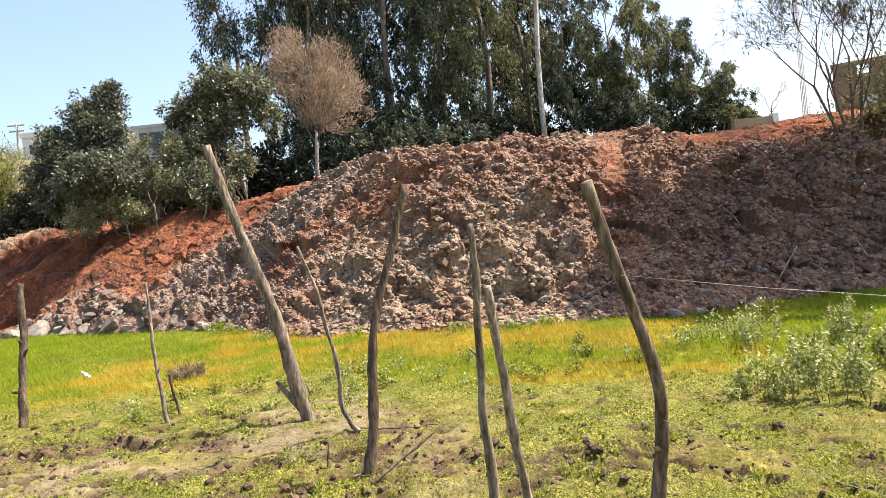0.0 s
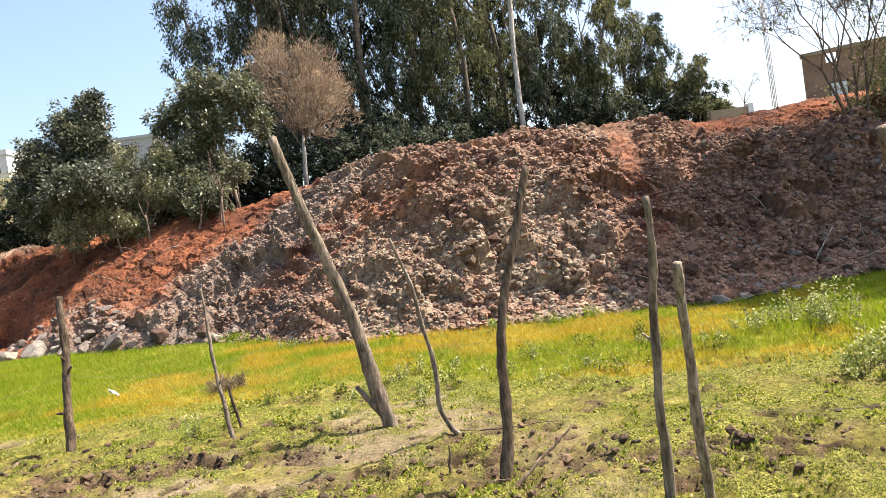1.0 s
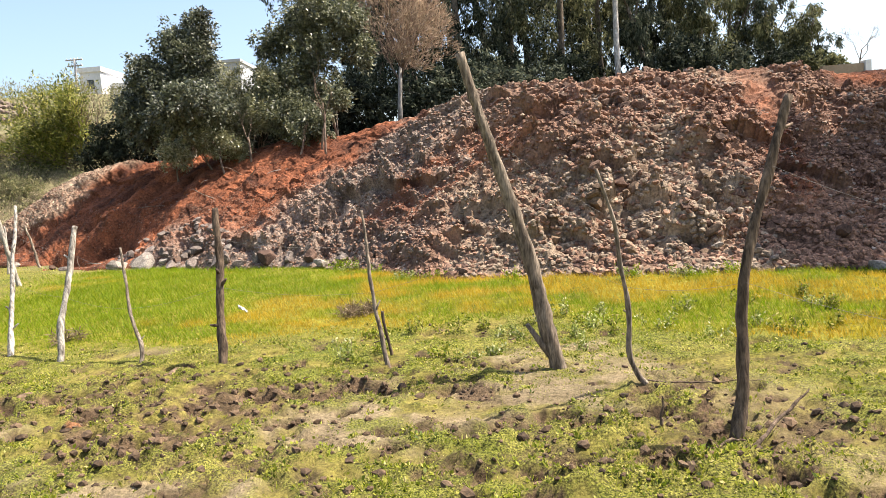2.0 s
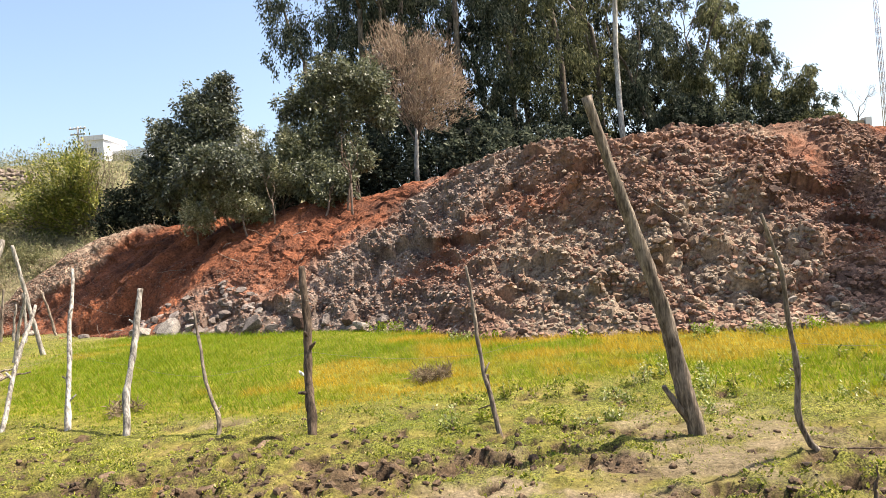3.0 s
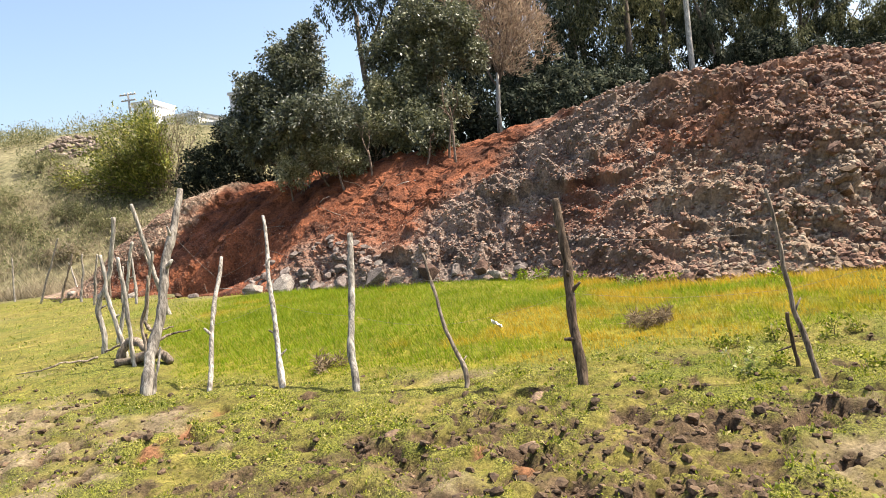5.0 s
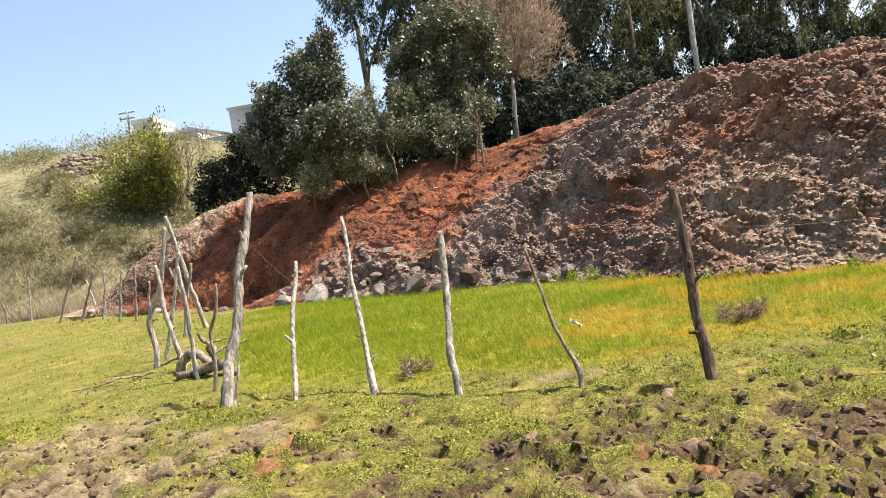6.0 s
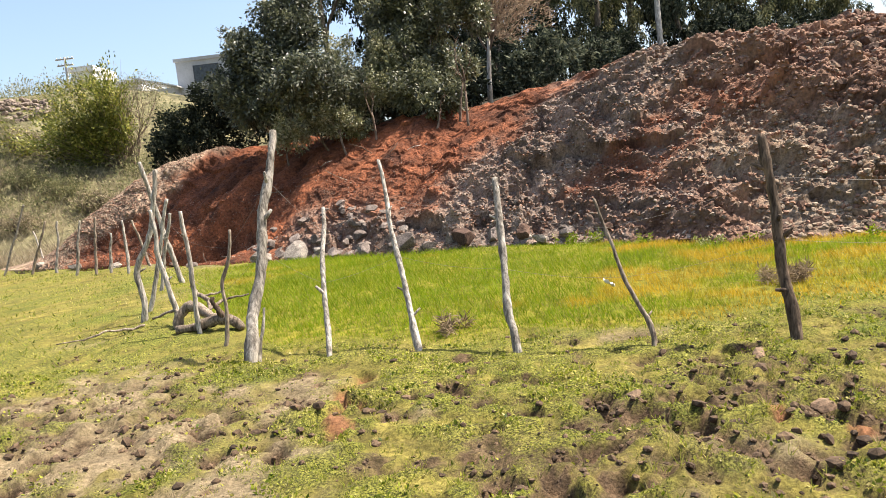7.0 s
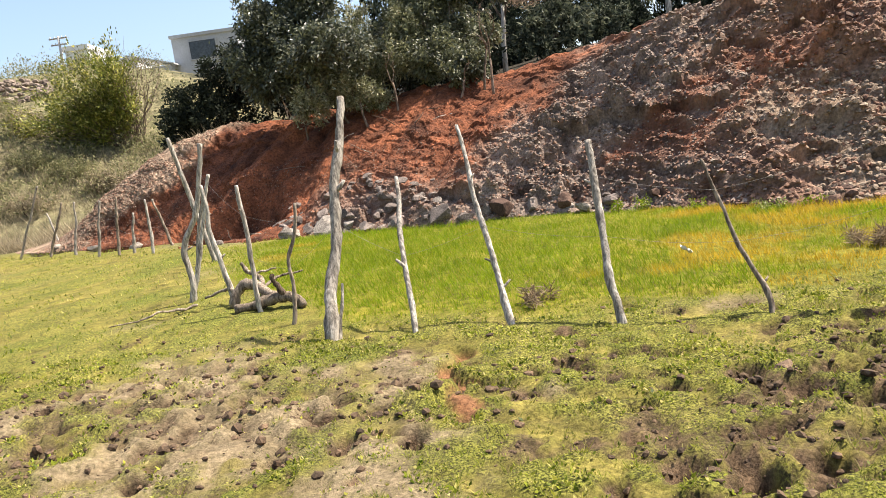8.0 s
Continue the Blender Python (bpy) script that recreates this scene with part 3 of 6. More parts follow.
def covers(x, y):
    """Masks over the pasture: bare soil, mud, tall grass, rough scrub."""
    f = np.interp(x, BX, BF)
    n = fbm(x * 0.9, y * 0.9, 0, 3, 21) - 0.5
    line = fence_y(x) + n * 1.0 + np.interp(x, [-13, -9, -8, -5, -3, -1, 0.5, 2.5, 6], [1.2, 0.5, 0.3, 0.3, 1.3, 1.8, 2.3, 2.2, 2.0])
    tall = smooth(0, 0.6, y - line) * (1 - smooth(0.0, 0.35, y - f + 0.1)) * smooth(-12.5, -9.5, x + n * 2) * (1 - smooth(7, 10, x))
    soil = blobs(x, y, BARES, 0.7, 5) * 0.9
    soil = np.maximum(soil, smooth(0.58, 0.72, fbm(x * 0.75, y * 0.75, 0, 4, 9)) * 0.75 * ((y < 9) | (x < -9.5)) * (1 - 0.85 * smooth(-0.6, 0.6, x)))
    soil = soil * (0.25 + 0.75 * smooth(0.36, 0.56, fbm(x * 4.5, y * 4.5, 0, 3, 13)))
    mud = blobs(x, y, MUDS, 0.6, 7) * (0.3 + 0.7 * smooth(0.45, 0.6, fbm(x * 4, y * 4, 0, 3, 37)))
    mud = np.maximum(mud, smooth(0.63, 0.72, fbm(x * 2.6, y * 2.6, 0, 3, 33)) * smooth(-12, -9, x) * (y < 8.2))
    trod = np.zeros(np.shape(x))
    for cx, cy, ax, ay, amount in TRODDEN:
        trod = np.maximum(trod, amount * (1 - smooth(0.5, 1.15, np.hypot((x - cx) / ax, (y - cy) / ay) + n * 1.2)))
    mud = mud * (0.2 + 0.7 * smooth(0.42, 0.60, fbm(x * 6, y * 6, 0, 3, 35)))
    mud = np.maximum(mud, trod * smooth(0.47, 0.55, fbm(x * 7, y * 7, 0, 3, 39)))
    warp = fbm(x * 11, y * 11, 0, 3, 57) - 0.5
    for cx, cy, cr in PITS:
        sel = (np.abs(x - cx) < 0.24) & (np.abs(y - cy) < 0.24)
        if sel.any():
            d = np.hypot(x[sel] - cx, (y[sel] - cy) * 1.2) / cr + warp[sel] * 0.9
            mud[sel] = np.maximum(mud[sel], 1 - smooth(0.95, 1.3, d))
    mud = mud * (1 - 0.8 * smooth(0.028, 0.062, clods(x, y, 0.125, 53, 0.2)) * smooth(0.40, 0.52, fbm(x * 5 + 4, y * 5, 0, 3, 59)))
    mud = mud * (1 - tall)
    scrub = smooth(0.0, 0.8, y - f) + smooth(24, 27, y - 0.25 * (x + 20)) * smooth(-14, -18, x)
    return soil * (1 - tall), mud, tall, np.clip(scrub, 0, 1)


def clay_mask(x, y):
    n = fbm(x * 7, y * 7, 0, 2, 77) - 0.5
    out = 1 - smooth(0.6, 1.1, np.hypot((x + 7.40 + 0.08 * np.sin(y * 9)) / 0.10, (y - 7.15) / 0.52) + n)
    for cx, cy, rx, ry in ((-7.35, 6.35, 0.1, 0.14), (-5.0, 5.75, 0.05, 0.12), (-4.75, 5.45, 0.07, 0.05)):
        out = np.maximum(out, 1 - smooth(0.5, 1.2, np.hypot((x - cx) / rx, (y - cy) / ry) + n))
    return out


def clumps(x, y):
    """How thick the turf stands, clump by clump."""
    return smooth(0.36, 0.54, 0.65 * fbm(x * 3.4, y * 3.4, 0, 3, 523) + 0.35 * fbm(x * 9, y * 9, 0, 2, 527))


# Where the ground takes its very dark brown tone, behind the crest.
def dark_ground_mask(x, y):
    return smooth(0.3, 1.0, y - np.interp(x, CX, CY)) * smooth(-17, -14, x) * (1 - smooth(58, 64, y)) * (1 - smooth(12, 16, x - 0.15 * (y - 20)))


def pasture(x, y):
    """Ground with its small relief: hummocks, hoof prints and clods."""
    h = land(x, y)
    near = 1 - smooth(0.2, 1.2, y - np.interp(x, BX, BF))
    h = h + near * (0.10 * (fbm(x * 0.55, y * 0.55, 0, 3, 41) - 0.5) + 0.035 * (fbm(x * 3.2, y * 3.2, 0, 3, 43) - 0.5))
    soil, mud, tall, scrub = covers(x, y)
    rough0 = smooth(0.1, 0.5, blobs(x, y, [q[:4] for q in TRODDEN] + MUDS, 0.6, 7))
    rough = np.clip(np.maximum(mud, rough0) + 0.22 * (1 - tall), 0, 1) * (np.abs(x + 3) < 14) * (y < 17)
    h = h + near * rough * (0.09 * (fbm(x * 5.5, y * 5.5, 0, 3, 51) - 0.52) + 0.52 * clods(x, y, 0.125, 53, 0.2) * np.maximum(mud, 0.5 * rough0) + 0.24 * clods(x, y, 0.10, 54, 0.2) * (1 - mud)) - near * mud * 0.03
    warp = fbm(x * 11, y * 11, 0, 3, 57) - 0.5
    dent = np.zeros(np.shape(x))
    for cx, cy, cr in PITS:
        sel = (np.abs(x - cx) < 0.32) & (np.abs(y - cy) < 0.32)
        if sel.any():
            d = np.hypot(x[sel] - cx, (y[sel] - cy) * 1.2) / cr + warp[sel] * 0.9
            dent[sel] = np.minimum(dent[sel], -np.where(cr > 0.1, 0.10, np.minimum(cr * 0.9, 0.07)) * (1 - smooth(0.45, 1.05, d)) + 0.3 * cr * np.exp(-((d - 1.25) / 0.25) ** 2) * (x[sel] < cx))
    h = h + dent * near + 0.028 * near * (clumps(x, y) - 0.5) * (1 - mud) * (np.abs(x + 3) < 14) * (y < 12)
    d = np.hypot((x + 7.40 + 0.10 * np.sin(y * 9)) / 0.10, (y - 7.0) / 0.75)
    h = h - 0.10 * (1 - smooth(0.6, 1.1, d))
    return h


def steps(inner0, inner1, fine, outer, grow):
    a = list(np.arange(inner0, inner1 + fine / 2, fine))
    s, lo, hi = fine, [a[0]], [a[-1]]
    while lo[-1] > -outer:
        s *= grow
        lo.append(lo[-1] - s)
    s = fine
    while hi[-1] < outer:
        s *= grow
        hi.append(hi[-1] + s)
    return np.array(lo[:0:-1] + a + hi[1:])


def sheet(xs, ys, fn):
    X, Y = np.meshgrid(xs, ys, indexing="ij")
    Z = fn(X, Y)
    n, m = X.shape
    i, j = np.meshgrid(np.arange(n - 1), np.arange(m - 1), indexing="ij")
    a = i * m + j
    F = np.stack([a, a + m, a + m + 1, a + 1], -1).reshape(-1, 4)
    return np.stack([X, Y, Z], -1).reshape(-1, 3), F


gx, gy = steps(-10.8, 3.2, 0.030, 1500, 1.14), steps(3.2, 7.6, 0.030, 1500, 1.13)
GV, GF = sheet(gx, gy, pasture)
g_soil, g_mud, g_tall, g_scrub = covers(GV[:, 0], GV[:, 1])
ground = part("ground", (GV, GF), GROUND, attrs={"soil": g_soil, "mud": g_mud, "tall": g_tall, "scrub": g_scrub, "litter": dark_ground_mask(GV[:, 0], GV[:, 1]), "clay": clay_mask(GV[:, 0], GV[:, 1]), "thatch": 1 - clumps(GV[:, 0], GV[:, 1])})
tagged(ground, "trampled green pasture with mud and bare soil patches", "ground", kind="structure")


# ---- the heap of dumped earth ----
def bank_zones(x, y, z):
    n = fbm(x * 0.5, y * 0.5, z * 0.5, 4, 61) - 0.5
    n2 = fbm(x * 1.5, y * 1.5, z * 1.5, 3, 67) - 0.5
    q = x - 1.5 * z
    s1, s2 = q + n * 2 + n2 * 1.6, x - 0.86 * z + n * 2.5 + n2 * 2
    red = 1 - smooth(-8.6, -7.6, s1)
    west = 1 - smooth(-18.0, -17.0, s1)
    red = red * (1 - west)
    low_grey = (1 - smooth(0.6, 1.45, z + n2 + 0.5 * smooth(-8.5, -7.0, x))) * smooth(-10.8, -9.6, x) * (1 - smooth(-7, -5, x)) * 0.85
    red = np.maximum(red * (1 - low_grey), 0)
    red = np.maximum(red, smooth(0.53, 0.68, fbm((x - 0.9 * z) * 1.1, z * 0.35, 0, 4, 71)) * (0.6 - 0.35 * smooth(0.5, 2.5, x)) * smooth(-6, -4, x) * (1 - smooth(2.4, 2.9, z)))
    red = np.maximum(red, 0.75 * np.exp(-((s1 + 5.0) / 0.4) ** 2) * smooth(0.6, 1.0, z) * (1 - smooth(2.3, 2.9, z)))
    red = np.maximum(red, smooth(5.2, 6.6, x + n * 2) * smooth(2.7, 3.1, z + n2 * 0.6))
    red = np.maximum(red, 0.7 * np.exp(-((x - 2.9 - 0.35 * z) / 0.45) ** 2) * smooth(0.6, 1.2, z))
    grey = smooth(-8.6, -7.6, s1) * (1 - smooth(-4.6, -3.5, s2))
    grey = np.maximum(grey, np.maximum(low_grey, smooth(2.8, 3.8, x + n * 1.5) * 0.15))
    tan = smooth(-3.0, -1.8, x + n2) * (1 - smooth(2.0, 3.0, x + n2)) * (1 - 0.65 * smooth(1.6, 2.6, z + n * 2.5)) * (0.35 + 0.65 * smooth(0.4, 0.56, fbm(x * 0.8, y * 0.8, z * 0.8, 3, 73)))
    tan = np.maximum(tan, 0.75 * west)
    tan = np.maximum(tan, smooth(2.9, 3.3, z) * np.exp(-((x - 3.7) / 0.8) ** 2) * 0.8)
    return red, np.clip(grey, 0, 1), np.clip(tan, 0, 1)


def streaks(x, y, z):
    """Bands that run down the slope, where earth slid and washed."""
    u = 0.9 * x - 0.42 * y
    return 0.55 * fbm(u * 2.2, z * 0.55, 0, 4, 101) + 0.45 * fbm(x * 1.1, y * 1.1, z * 1.1, 3, 103)


BULGES = [(-0.45, 0.53, 0.55, 0.05, 0.38), (-1.55, 0.27, 0.5, 0.05, 0.36), (1.4, 0.28, 0.5, 0.05, 0.3), (-2.8, 0.10, 0.45, 0.05, 0.3), (0.5, 0.62, 0.4, 0.04, 0.3), (-3.9, 0.20, 0.4, 0.04, 0.22), (2.3, 0.5, 0.4, 0.05, 0.28)]


def bank_point(x, s):
    """A place on the heap's skin: x along it, s up its slope (past 1: over the crest and down behind)."""
    f, c, z = np.interp(x, BX, BF), np.interp(x, CX, CY), np.interp(x, CX, CZ)
    y = f + (c - f) * s
    h, _ = bank_base(x, y)
    over = np.maximum(s - 1, 0)
    h = h - over * (z - G0) * 0.35 + 0.02 - 0.2 * smooth(0.01, -0.03, s)
    edge = smooth(-0.02, 0.12, s) * np.clip((z - G0) / 1.5, 0, 1)
    red, grey, tan = bank_zones(x, y, h)
    big = 0.70 * (fbm(x * 0.42 + 3, y * 0.42, 0, 3, 81) - 0.5) + 0.25 * (fbm(x * 1.1, y * 1.1, h * 1.1, 3, 83) - 0.5)
    v = s * np.hypot(c - f, z)
    fines = smooth(0.5, 0.62, fbm(x * 0.55 + 5, v * 0.55, 0, 3, 97)) * smooth(0.35, 0.8, s)
    rough = (1 - 0.64 * red) * (1 - 0.15 * fines) * (1 - 0.65 * (1 - smooth(-18.0, -16.6, x - 1.5 * h)))
    u = x - 0.75 * y
    lump = 0.58 * clods(x, v, 0.80, 87, 0.58) + 0.54 * clods(x + 3, v, 0.36, 88, 0.38) + 0.44 * blocks(x, v, 0.44, 98, 0.48)
    for cx, cs, rx, rs, hh in BULGES:
        lump = lump + hh * np.exp(-((x - cx) / rx) ** 4 - ((s - cs) / rs) ** 4) * (0.6 + 0.8 * fbm(x * 4, v * 4, 0, 2, 96))
    small = 0.62 * clods(x + 9, v, 0.17, 89, 0.15) + 0.62 * blocks(x + 5, v, 0.22, 90, 0.25) + 0.09 * (fbm(x * 9, v * 9, 0, 2, 91) - 0.5)
    q = x - 1.5 * h + 0.5 * (fbm(v * 0.8, u * 0.3, 0, 2, 94) - 0.5)
    hollow = -1.05 * np.exp(-((q + 13.7) / np.where(q > -13.7, 1.5, 0.7)) ** 2) * (1 - smooth(0.22, 0.48, s))
    gully = -0.34 * (1 - np.abs(2 * fbm(u * 0.9, v * 0.16, 0, 3, 95) - 1) ** 0.7) * red * smooth(0.05, 0.25, s) * (1 - smooth(-8.8, -7.8, q))
    calm = 1 - 0.55 * smooth(0.78, 0.98, s)
    d = (big * (1 - 0.4 * red) * calm + (lump * calm + small - 0.21) * rough + gully) * edge + hollow * edge
    return x, y - d * 0.42, h + d * 0.8


bx = np.arange(-21.2, 13.0, 0.044)
bs = np.concatenate([np.linspace(-0.03, 1.0, 175), np.linspace(1.02, 1.5, 14)])
X, S = np.meshgrid(bx, bs, indexing="ij")
X, Y, Z = bank_point(X, S)
n, m = X.shape
I, J = np.meshgrid(np.arange(n - 1), np.arange(m - 1), indexing="ij")
A = I * m + J
BF_ = np.stack([A, A + m, A + m + 1, A + 1], -1).reshape(-1, 4)
BV = np.stack([X, Y, Z], -1).reshape(-1, 3)
z_red, z_grey, z_tan = bank_zones(BV[:, 0], BV[:, 1], BV[:, 2])
heap = part("earth_bank", (BV, BF_), EARTH, shade=False, attrs={"red": z_red, "grey": z_grey, "tan": z_tan, "streak": streaks(BV[:, 0], BV[:, 1], BV[:, 2])})
tagged(heap, "long heap of dumped brown, grey and red earth", "earth bank", kind="structure")


def on_bank(n, seed, x0=-19.5, x1=10.5, s0=0.0, s1=1.03):
    r = rng(seed)
    x, s = r.uniform(x0, x1, n), r.uniform(s0, s1, n)
    px, py, pz = bank_point(x, s)
    P = np.stack([px, py, pz], -1)
    return P, s, bank_zones(px, py, pz)


# ---- trees and bushes ----
def limb_tree(base, height, radius, seed, forks=3, depth=4, spread=0.5, droop=0.0, first=0.3, taper=0.65, shrink=0.72, lean=(0, 0)):
    """A trunk and forking limbs: a list of lines with their radii, and the ends of the last twigs."""
    r = rng(seed)
    lines, tips = [], []

    def grow(p, d, length, rad, level):
        n = 5
        pts, q, e = [p], p.copy(), d.copy()
        for _ in range(n):
            e = e + r.normal(0, 0.10 + 0.05 * level, 3) + np.array([0, 0, 0.10 - droop * level])
            e /= np.linalg.norm(e)
            q = q + e * length / n
            pts.append(q.copy())
        end = rad * taper
        lines.append((np.array(pts), np.linspace(rad, end, n + 1), level))
        if level >= depth:
            tips.append((pts[-1], e))
            return
        for k in range(forks + (level > 1)):
            t = r.uniform(0.45, 1.0) if k else 1.0
            at = np.array(pts)[min(n, int(round(t * n)))]
            side = np.cross(e, r.normal(size=3))
            side /= np.linalg.norm(side) + 1e-9
            nd = e + side * r.uniform(0.5, 1.3) * spread * 1.6
            nd /= np.linalg.norm(nd)
            grow(at, nd, length * shrink * r.uniform(0.75, 1.15), end * r.uniform(0.55, 0.8), level + 1)

    d0 = np.array([lean[0], lean[1], 1.0])
    grow(np.asarray(base, float), d0 / np.linalg.norm(d0), height * first, radius, 0)
    return lines, tips


def wood(lines, sides=(8, 6, 5, 4, 3), least=0.004):
    return join([tube(p, np.maximum(rr, least), sides[min(l, len(sides) - 1)], 0.25 if l < 2 else 0.0, 3) for p, rr, l in lines])


def crown(centres, sizes, n, length, width, seed, hang=0.0, shell=0.45, out=0.6, per=26, tight=1.0, ragged=0.2):
    """Leaves in clumps: ellipsoids (centre, half-axes), each filled with twig-end clumps of leaves."""
    r = rng(seed)
    P, D = [], []
    vol = np.array([s[0] * s[1] * s[2] for s in sizes]) ** 0.7
    for c, s, k in zip(centres, sizes, (n * vol / vol.sum()).astype(int)):
        clumps = max(6, k // per)
        u = r.normal(size=(clumps, 3))
        u /= np.linalg.norm(u, axis=1)[:, None]
        rad = r.uniform(shell, 1.0, clumps) ** 0.6 * r.uniform(0.7, 1.15, clumps) * np.where(r.uniform(0, 1, clumps) < ragged, r.uniform(1.05, 1.45, clumps), 1.0)
        cc = np.asarray(c) + u * rad[:, None] * np.asarray(s)
        w = r.randint(clumps, size=k)
        spread = (0.16 * min(s) + 0.05) * tight
        off = r.normal(0, spread, (k, 3)) * (1, 1, 1 + hang)
        P.append(cc[w] + off)
        D.append(u[w] * out + r.normal(0, 0.7, (k, 3)) + np.array([0, 0, -hang * 1.6]))
    P, D = np.concatenate(P), np.concatenate(D)
    L = length * r.uniform(0.6, 1.25, len(P))
    return leaves(P, D, L, L * width, seed + 1)


def tree(name, base, label, category, trunk_lines, bark, crown_vf, leaf, crown_label="", group="", twig_sides=(8, 6, 4, 3, 3)):
    e = new(name)
    e.location = base
    part("trunk", (lambda VF: (VF[0] - np.asarray(base), VF[1]))(wood(trunk_lines, twig_sides)), bark, e)
    if crown_vf is not None:
        part("crown", (crown_vf[0] - np.asarray(base), crown_vf[1]), leaf, e, crown_label)
    return tagged(e, label, category, group)


def ground_z(x, y):
    return float(land(np.array([x]), np.array([y]))[0])


def gum_tree(x, y, height, width, seed, leaf, n=7000, low=0.25, lean=(0.0, 0.0)):
    z = ground_z(x, y)
    r = rng(seed)
    base = (x, y, z - 0.2)
    lines, tips = limb_tree(base, height, 0.09 + height * 0.0065, seed, 2, 3, 0.35, 0.0, 0.52, 0.7, shrink=0.55, lean=lean)
    cs, ss = [], []
    k = int(16 + height * 1.5)
    for i in range(k):
        f = low + (1 - low) * (i + r.uniform(0, 1)) / k
        wd = width * (0.5 + 0.75 * math.sin(math.pi * min(1, (f - low) / (1 - low) * 0.85 + 0.12)))
        a = r.uniform(0, 6.28)
        q = r.uniform(0.25, 0.95) * wd
        cs.append((x + lean[0] * f * height + math.cos(a) * q, y + lean[1] * f * height + math.sin(a) * q, z + f * height * 0.96))
        ss.append((wd * r.uniform(0.2, 0.42), wd * r.uniform(0.2, 0.42), height * r.uniform(0.02, 0.05) + 0.35))
    cr = crown(cs, ss, n, 0.29 if y < 57 else 0.46, 0.30 if y < 57 else 0.42, seed, hang=0.9, shell=0.15, per=55, tight=0.8, ragged=0.3)
    return tree("gum_tree", base, "tall gum tree with drooping grey-green foliage", "tree", lines, BARK_TREE, cr, leaf, group="gum trees behind the bank")


# LEAF_SHADE in the back row: the grove's inner shade painted as leaf colour.
GUMS = [(-12.4, 52, 23, 3.3, LEAF_EUC, 0.42), (-8.6, 50, 24, 3.2, LEAF_EUC, 0.08), (-5.4, 52, 27, 3.6, LEAF_EUC, 0.06), (-1.8, 49, 25, 3.4, LEAF_EUC, 0.06), (1.6, 52, 25, 3.4, LEAF_EUC, 0.06),
        (4.6, 49, 22, 3.0, LEAF_EUC_WARM, 0.06), (8.2, 54, 19, 2.8, LEAF_EUC_WARM, 0.06), (11.0, 50, 12, 2.5, LEAF_EUC, 0.06), (14.2, 51, 14, 2.8, LEAF_EUC_WARM, 0.06), (17.2, 53, 11.5, 2.5, LEAF_EUC_WARM, 0.06),
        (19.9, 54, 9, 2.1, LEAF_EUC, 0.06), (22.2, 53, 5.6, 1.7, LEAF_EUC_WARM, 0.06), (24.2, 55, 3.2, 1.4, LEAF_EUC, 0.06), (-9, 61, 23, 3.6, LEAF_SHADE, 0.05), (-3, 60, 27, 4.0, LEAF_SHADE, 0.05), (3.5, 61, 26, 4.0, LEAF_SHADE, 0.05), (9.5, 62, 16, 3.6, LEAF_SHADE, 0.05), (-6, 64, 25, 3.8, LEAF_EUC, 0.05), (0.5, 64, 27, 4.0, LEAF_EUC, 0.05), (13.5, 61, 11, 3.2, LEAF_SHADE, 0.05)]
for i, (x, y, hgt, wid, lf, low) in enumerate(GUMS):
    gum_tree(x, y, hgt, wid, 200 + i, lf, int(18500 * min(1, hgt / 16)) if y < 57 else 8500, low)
# the tall pale trunk among them
tz = ground_z(7.95, 46.5)
lines, tips = limb_tree((7.8, 46.5, tz - 0.2), 30, 0.19, 77, 2, 3, 0.3, 0.0, 0.62, 0.75, shrink=0.5, lean=(-0.02, 0.0))
tree("gum_tree", (7.8, 46.5, tz - 0.2), "tall gum tree with a straight pale bare trunk", "tree", lines, BARK_PALE,
     crown([(7.2, 46.5, tz + 20), (8.4, 47, tz + 23), (6.4, 45.5, tz + 24)], [(2, 2, 1.6)] * 3, 2500, 0.36, 0.3, 78, 0.7), LEAF_EUC, group="gum trees behind the bank")


def shrub(name, x, y, cs, ss, n, ll, lw, leaf, bark, seed, label, stems=4, height=2.0, category="bush", hang=0.1, group="", ragged=0.2):
    z = ground_z(x, y)
    base = (x, y, z - 0.1)
    r = rng(seed)
    lines = []
    for k in range(stems):
        a = r.uniform(0, 6.28)
        l, t = limb_tree((x + 0.15 * math.cos(a), y + 0.15 * math.sin(a), z - 0.1), height, 0.05, seed * 10 + k, 2, 3, 0.45, 0, 0.45, 0.7, shrink=0.65, lean=(0.35 * math.cos(a), 0.35 * math.sin(a)))
        lines += l
    cr = crown(cs, ss, n, ll, lw, seed, hang, 0.3, per=48, tight=0.62, ragged=ragged)
    return tree(name, base, label, category, lines, bark, cr, leaf, group=group)


# dark evergreens on the bank's top
shrub("evergreen_tree", -10.6, 24.0, [(-9.95, 22.8, 6.9), (-10.6, 22.7, 6.3), (-11.6, 22.7, 5.5), (-10.0, 22.5, 5.7), (-11.0, 22.4, 5.0), (-12.1, 22.7, 4.5), (-10.2, 22.1, 4.5), (-11.2, 22.3, 4.0), (-9.5, 22.0, 3.9), (-11.9, 23.0, 4.0), (-10.2, 21.0, 4.1), (-9.7, 20.4, 4.4), (-9.0, 20.9, 4.3)],
      [(0.5, 0.6, 0.65), (0.6, 0.7, 0.6), (0.6, 0.8, 0.6), (0.65, 0.8, 0.8), (0.8, 0.9, 0.7), (0.5, 0.8, 0.6), (0.8, 0.8, 0.7), (0.9, 0.8, 0.6), (0.6, 0.6, 0.6), (0.5, 0.6, 0.5), (0.7, 0.6, 0.5), (0.6, 0.5, 0.5), (0.5, 0.5, 0.5)], 52000, 0.12, 0.44, LEAF_DARK, BARK_TREE, 301,
      "dense dark evergreen tree with glossy leaves", 4, 3.6, "tree", 0.2, ragged=0.35)
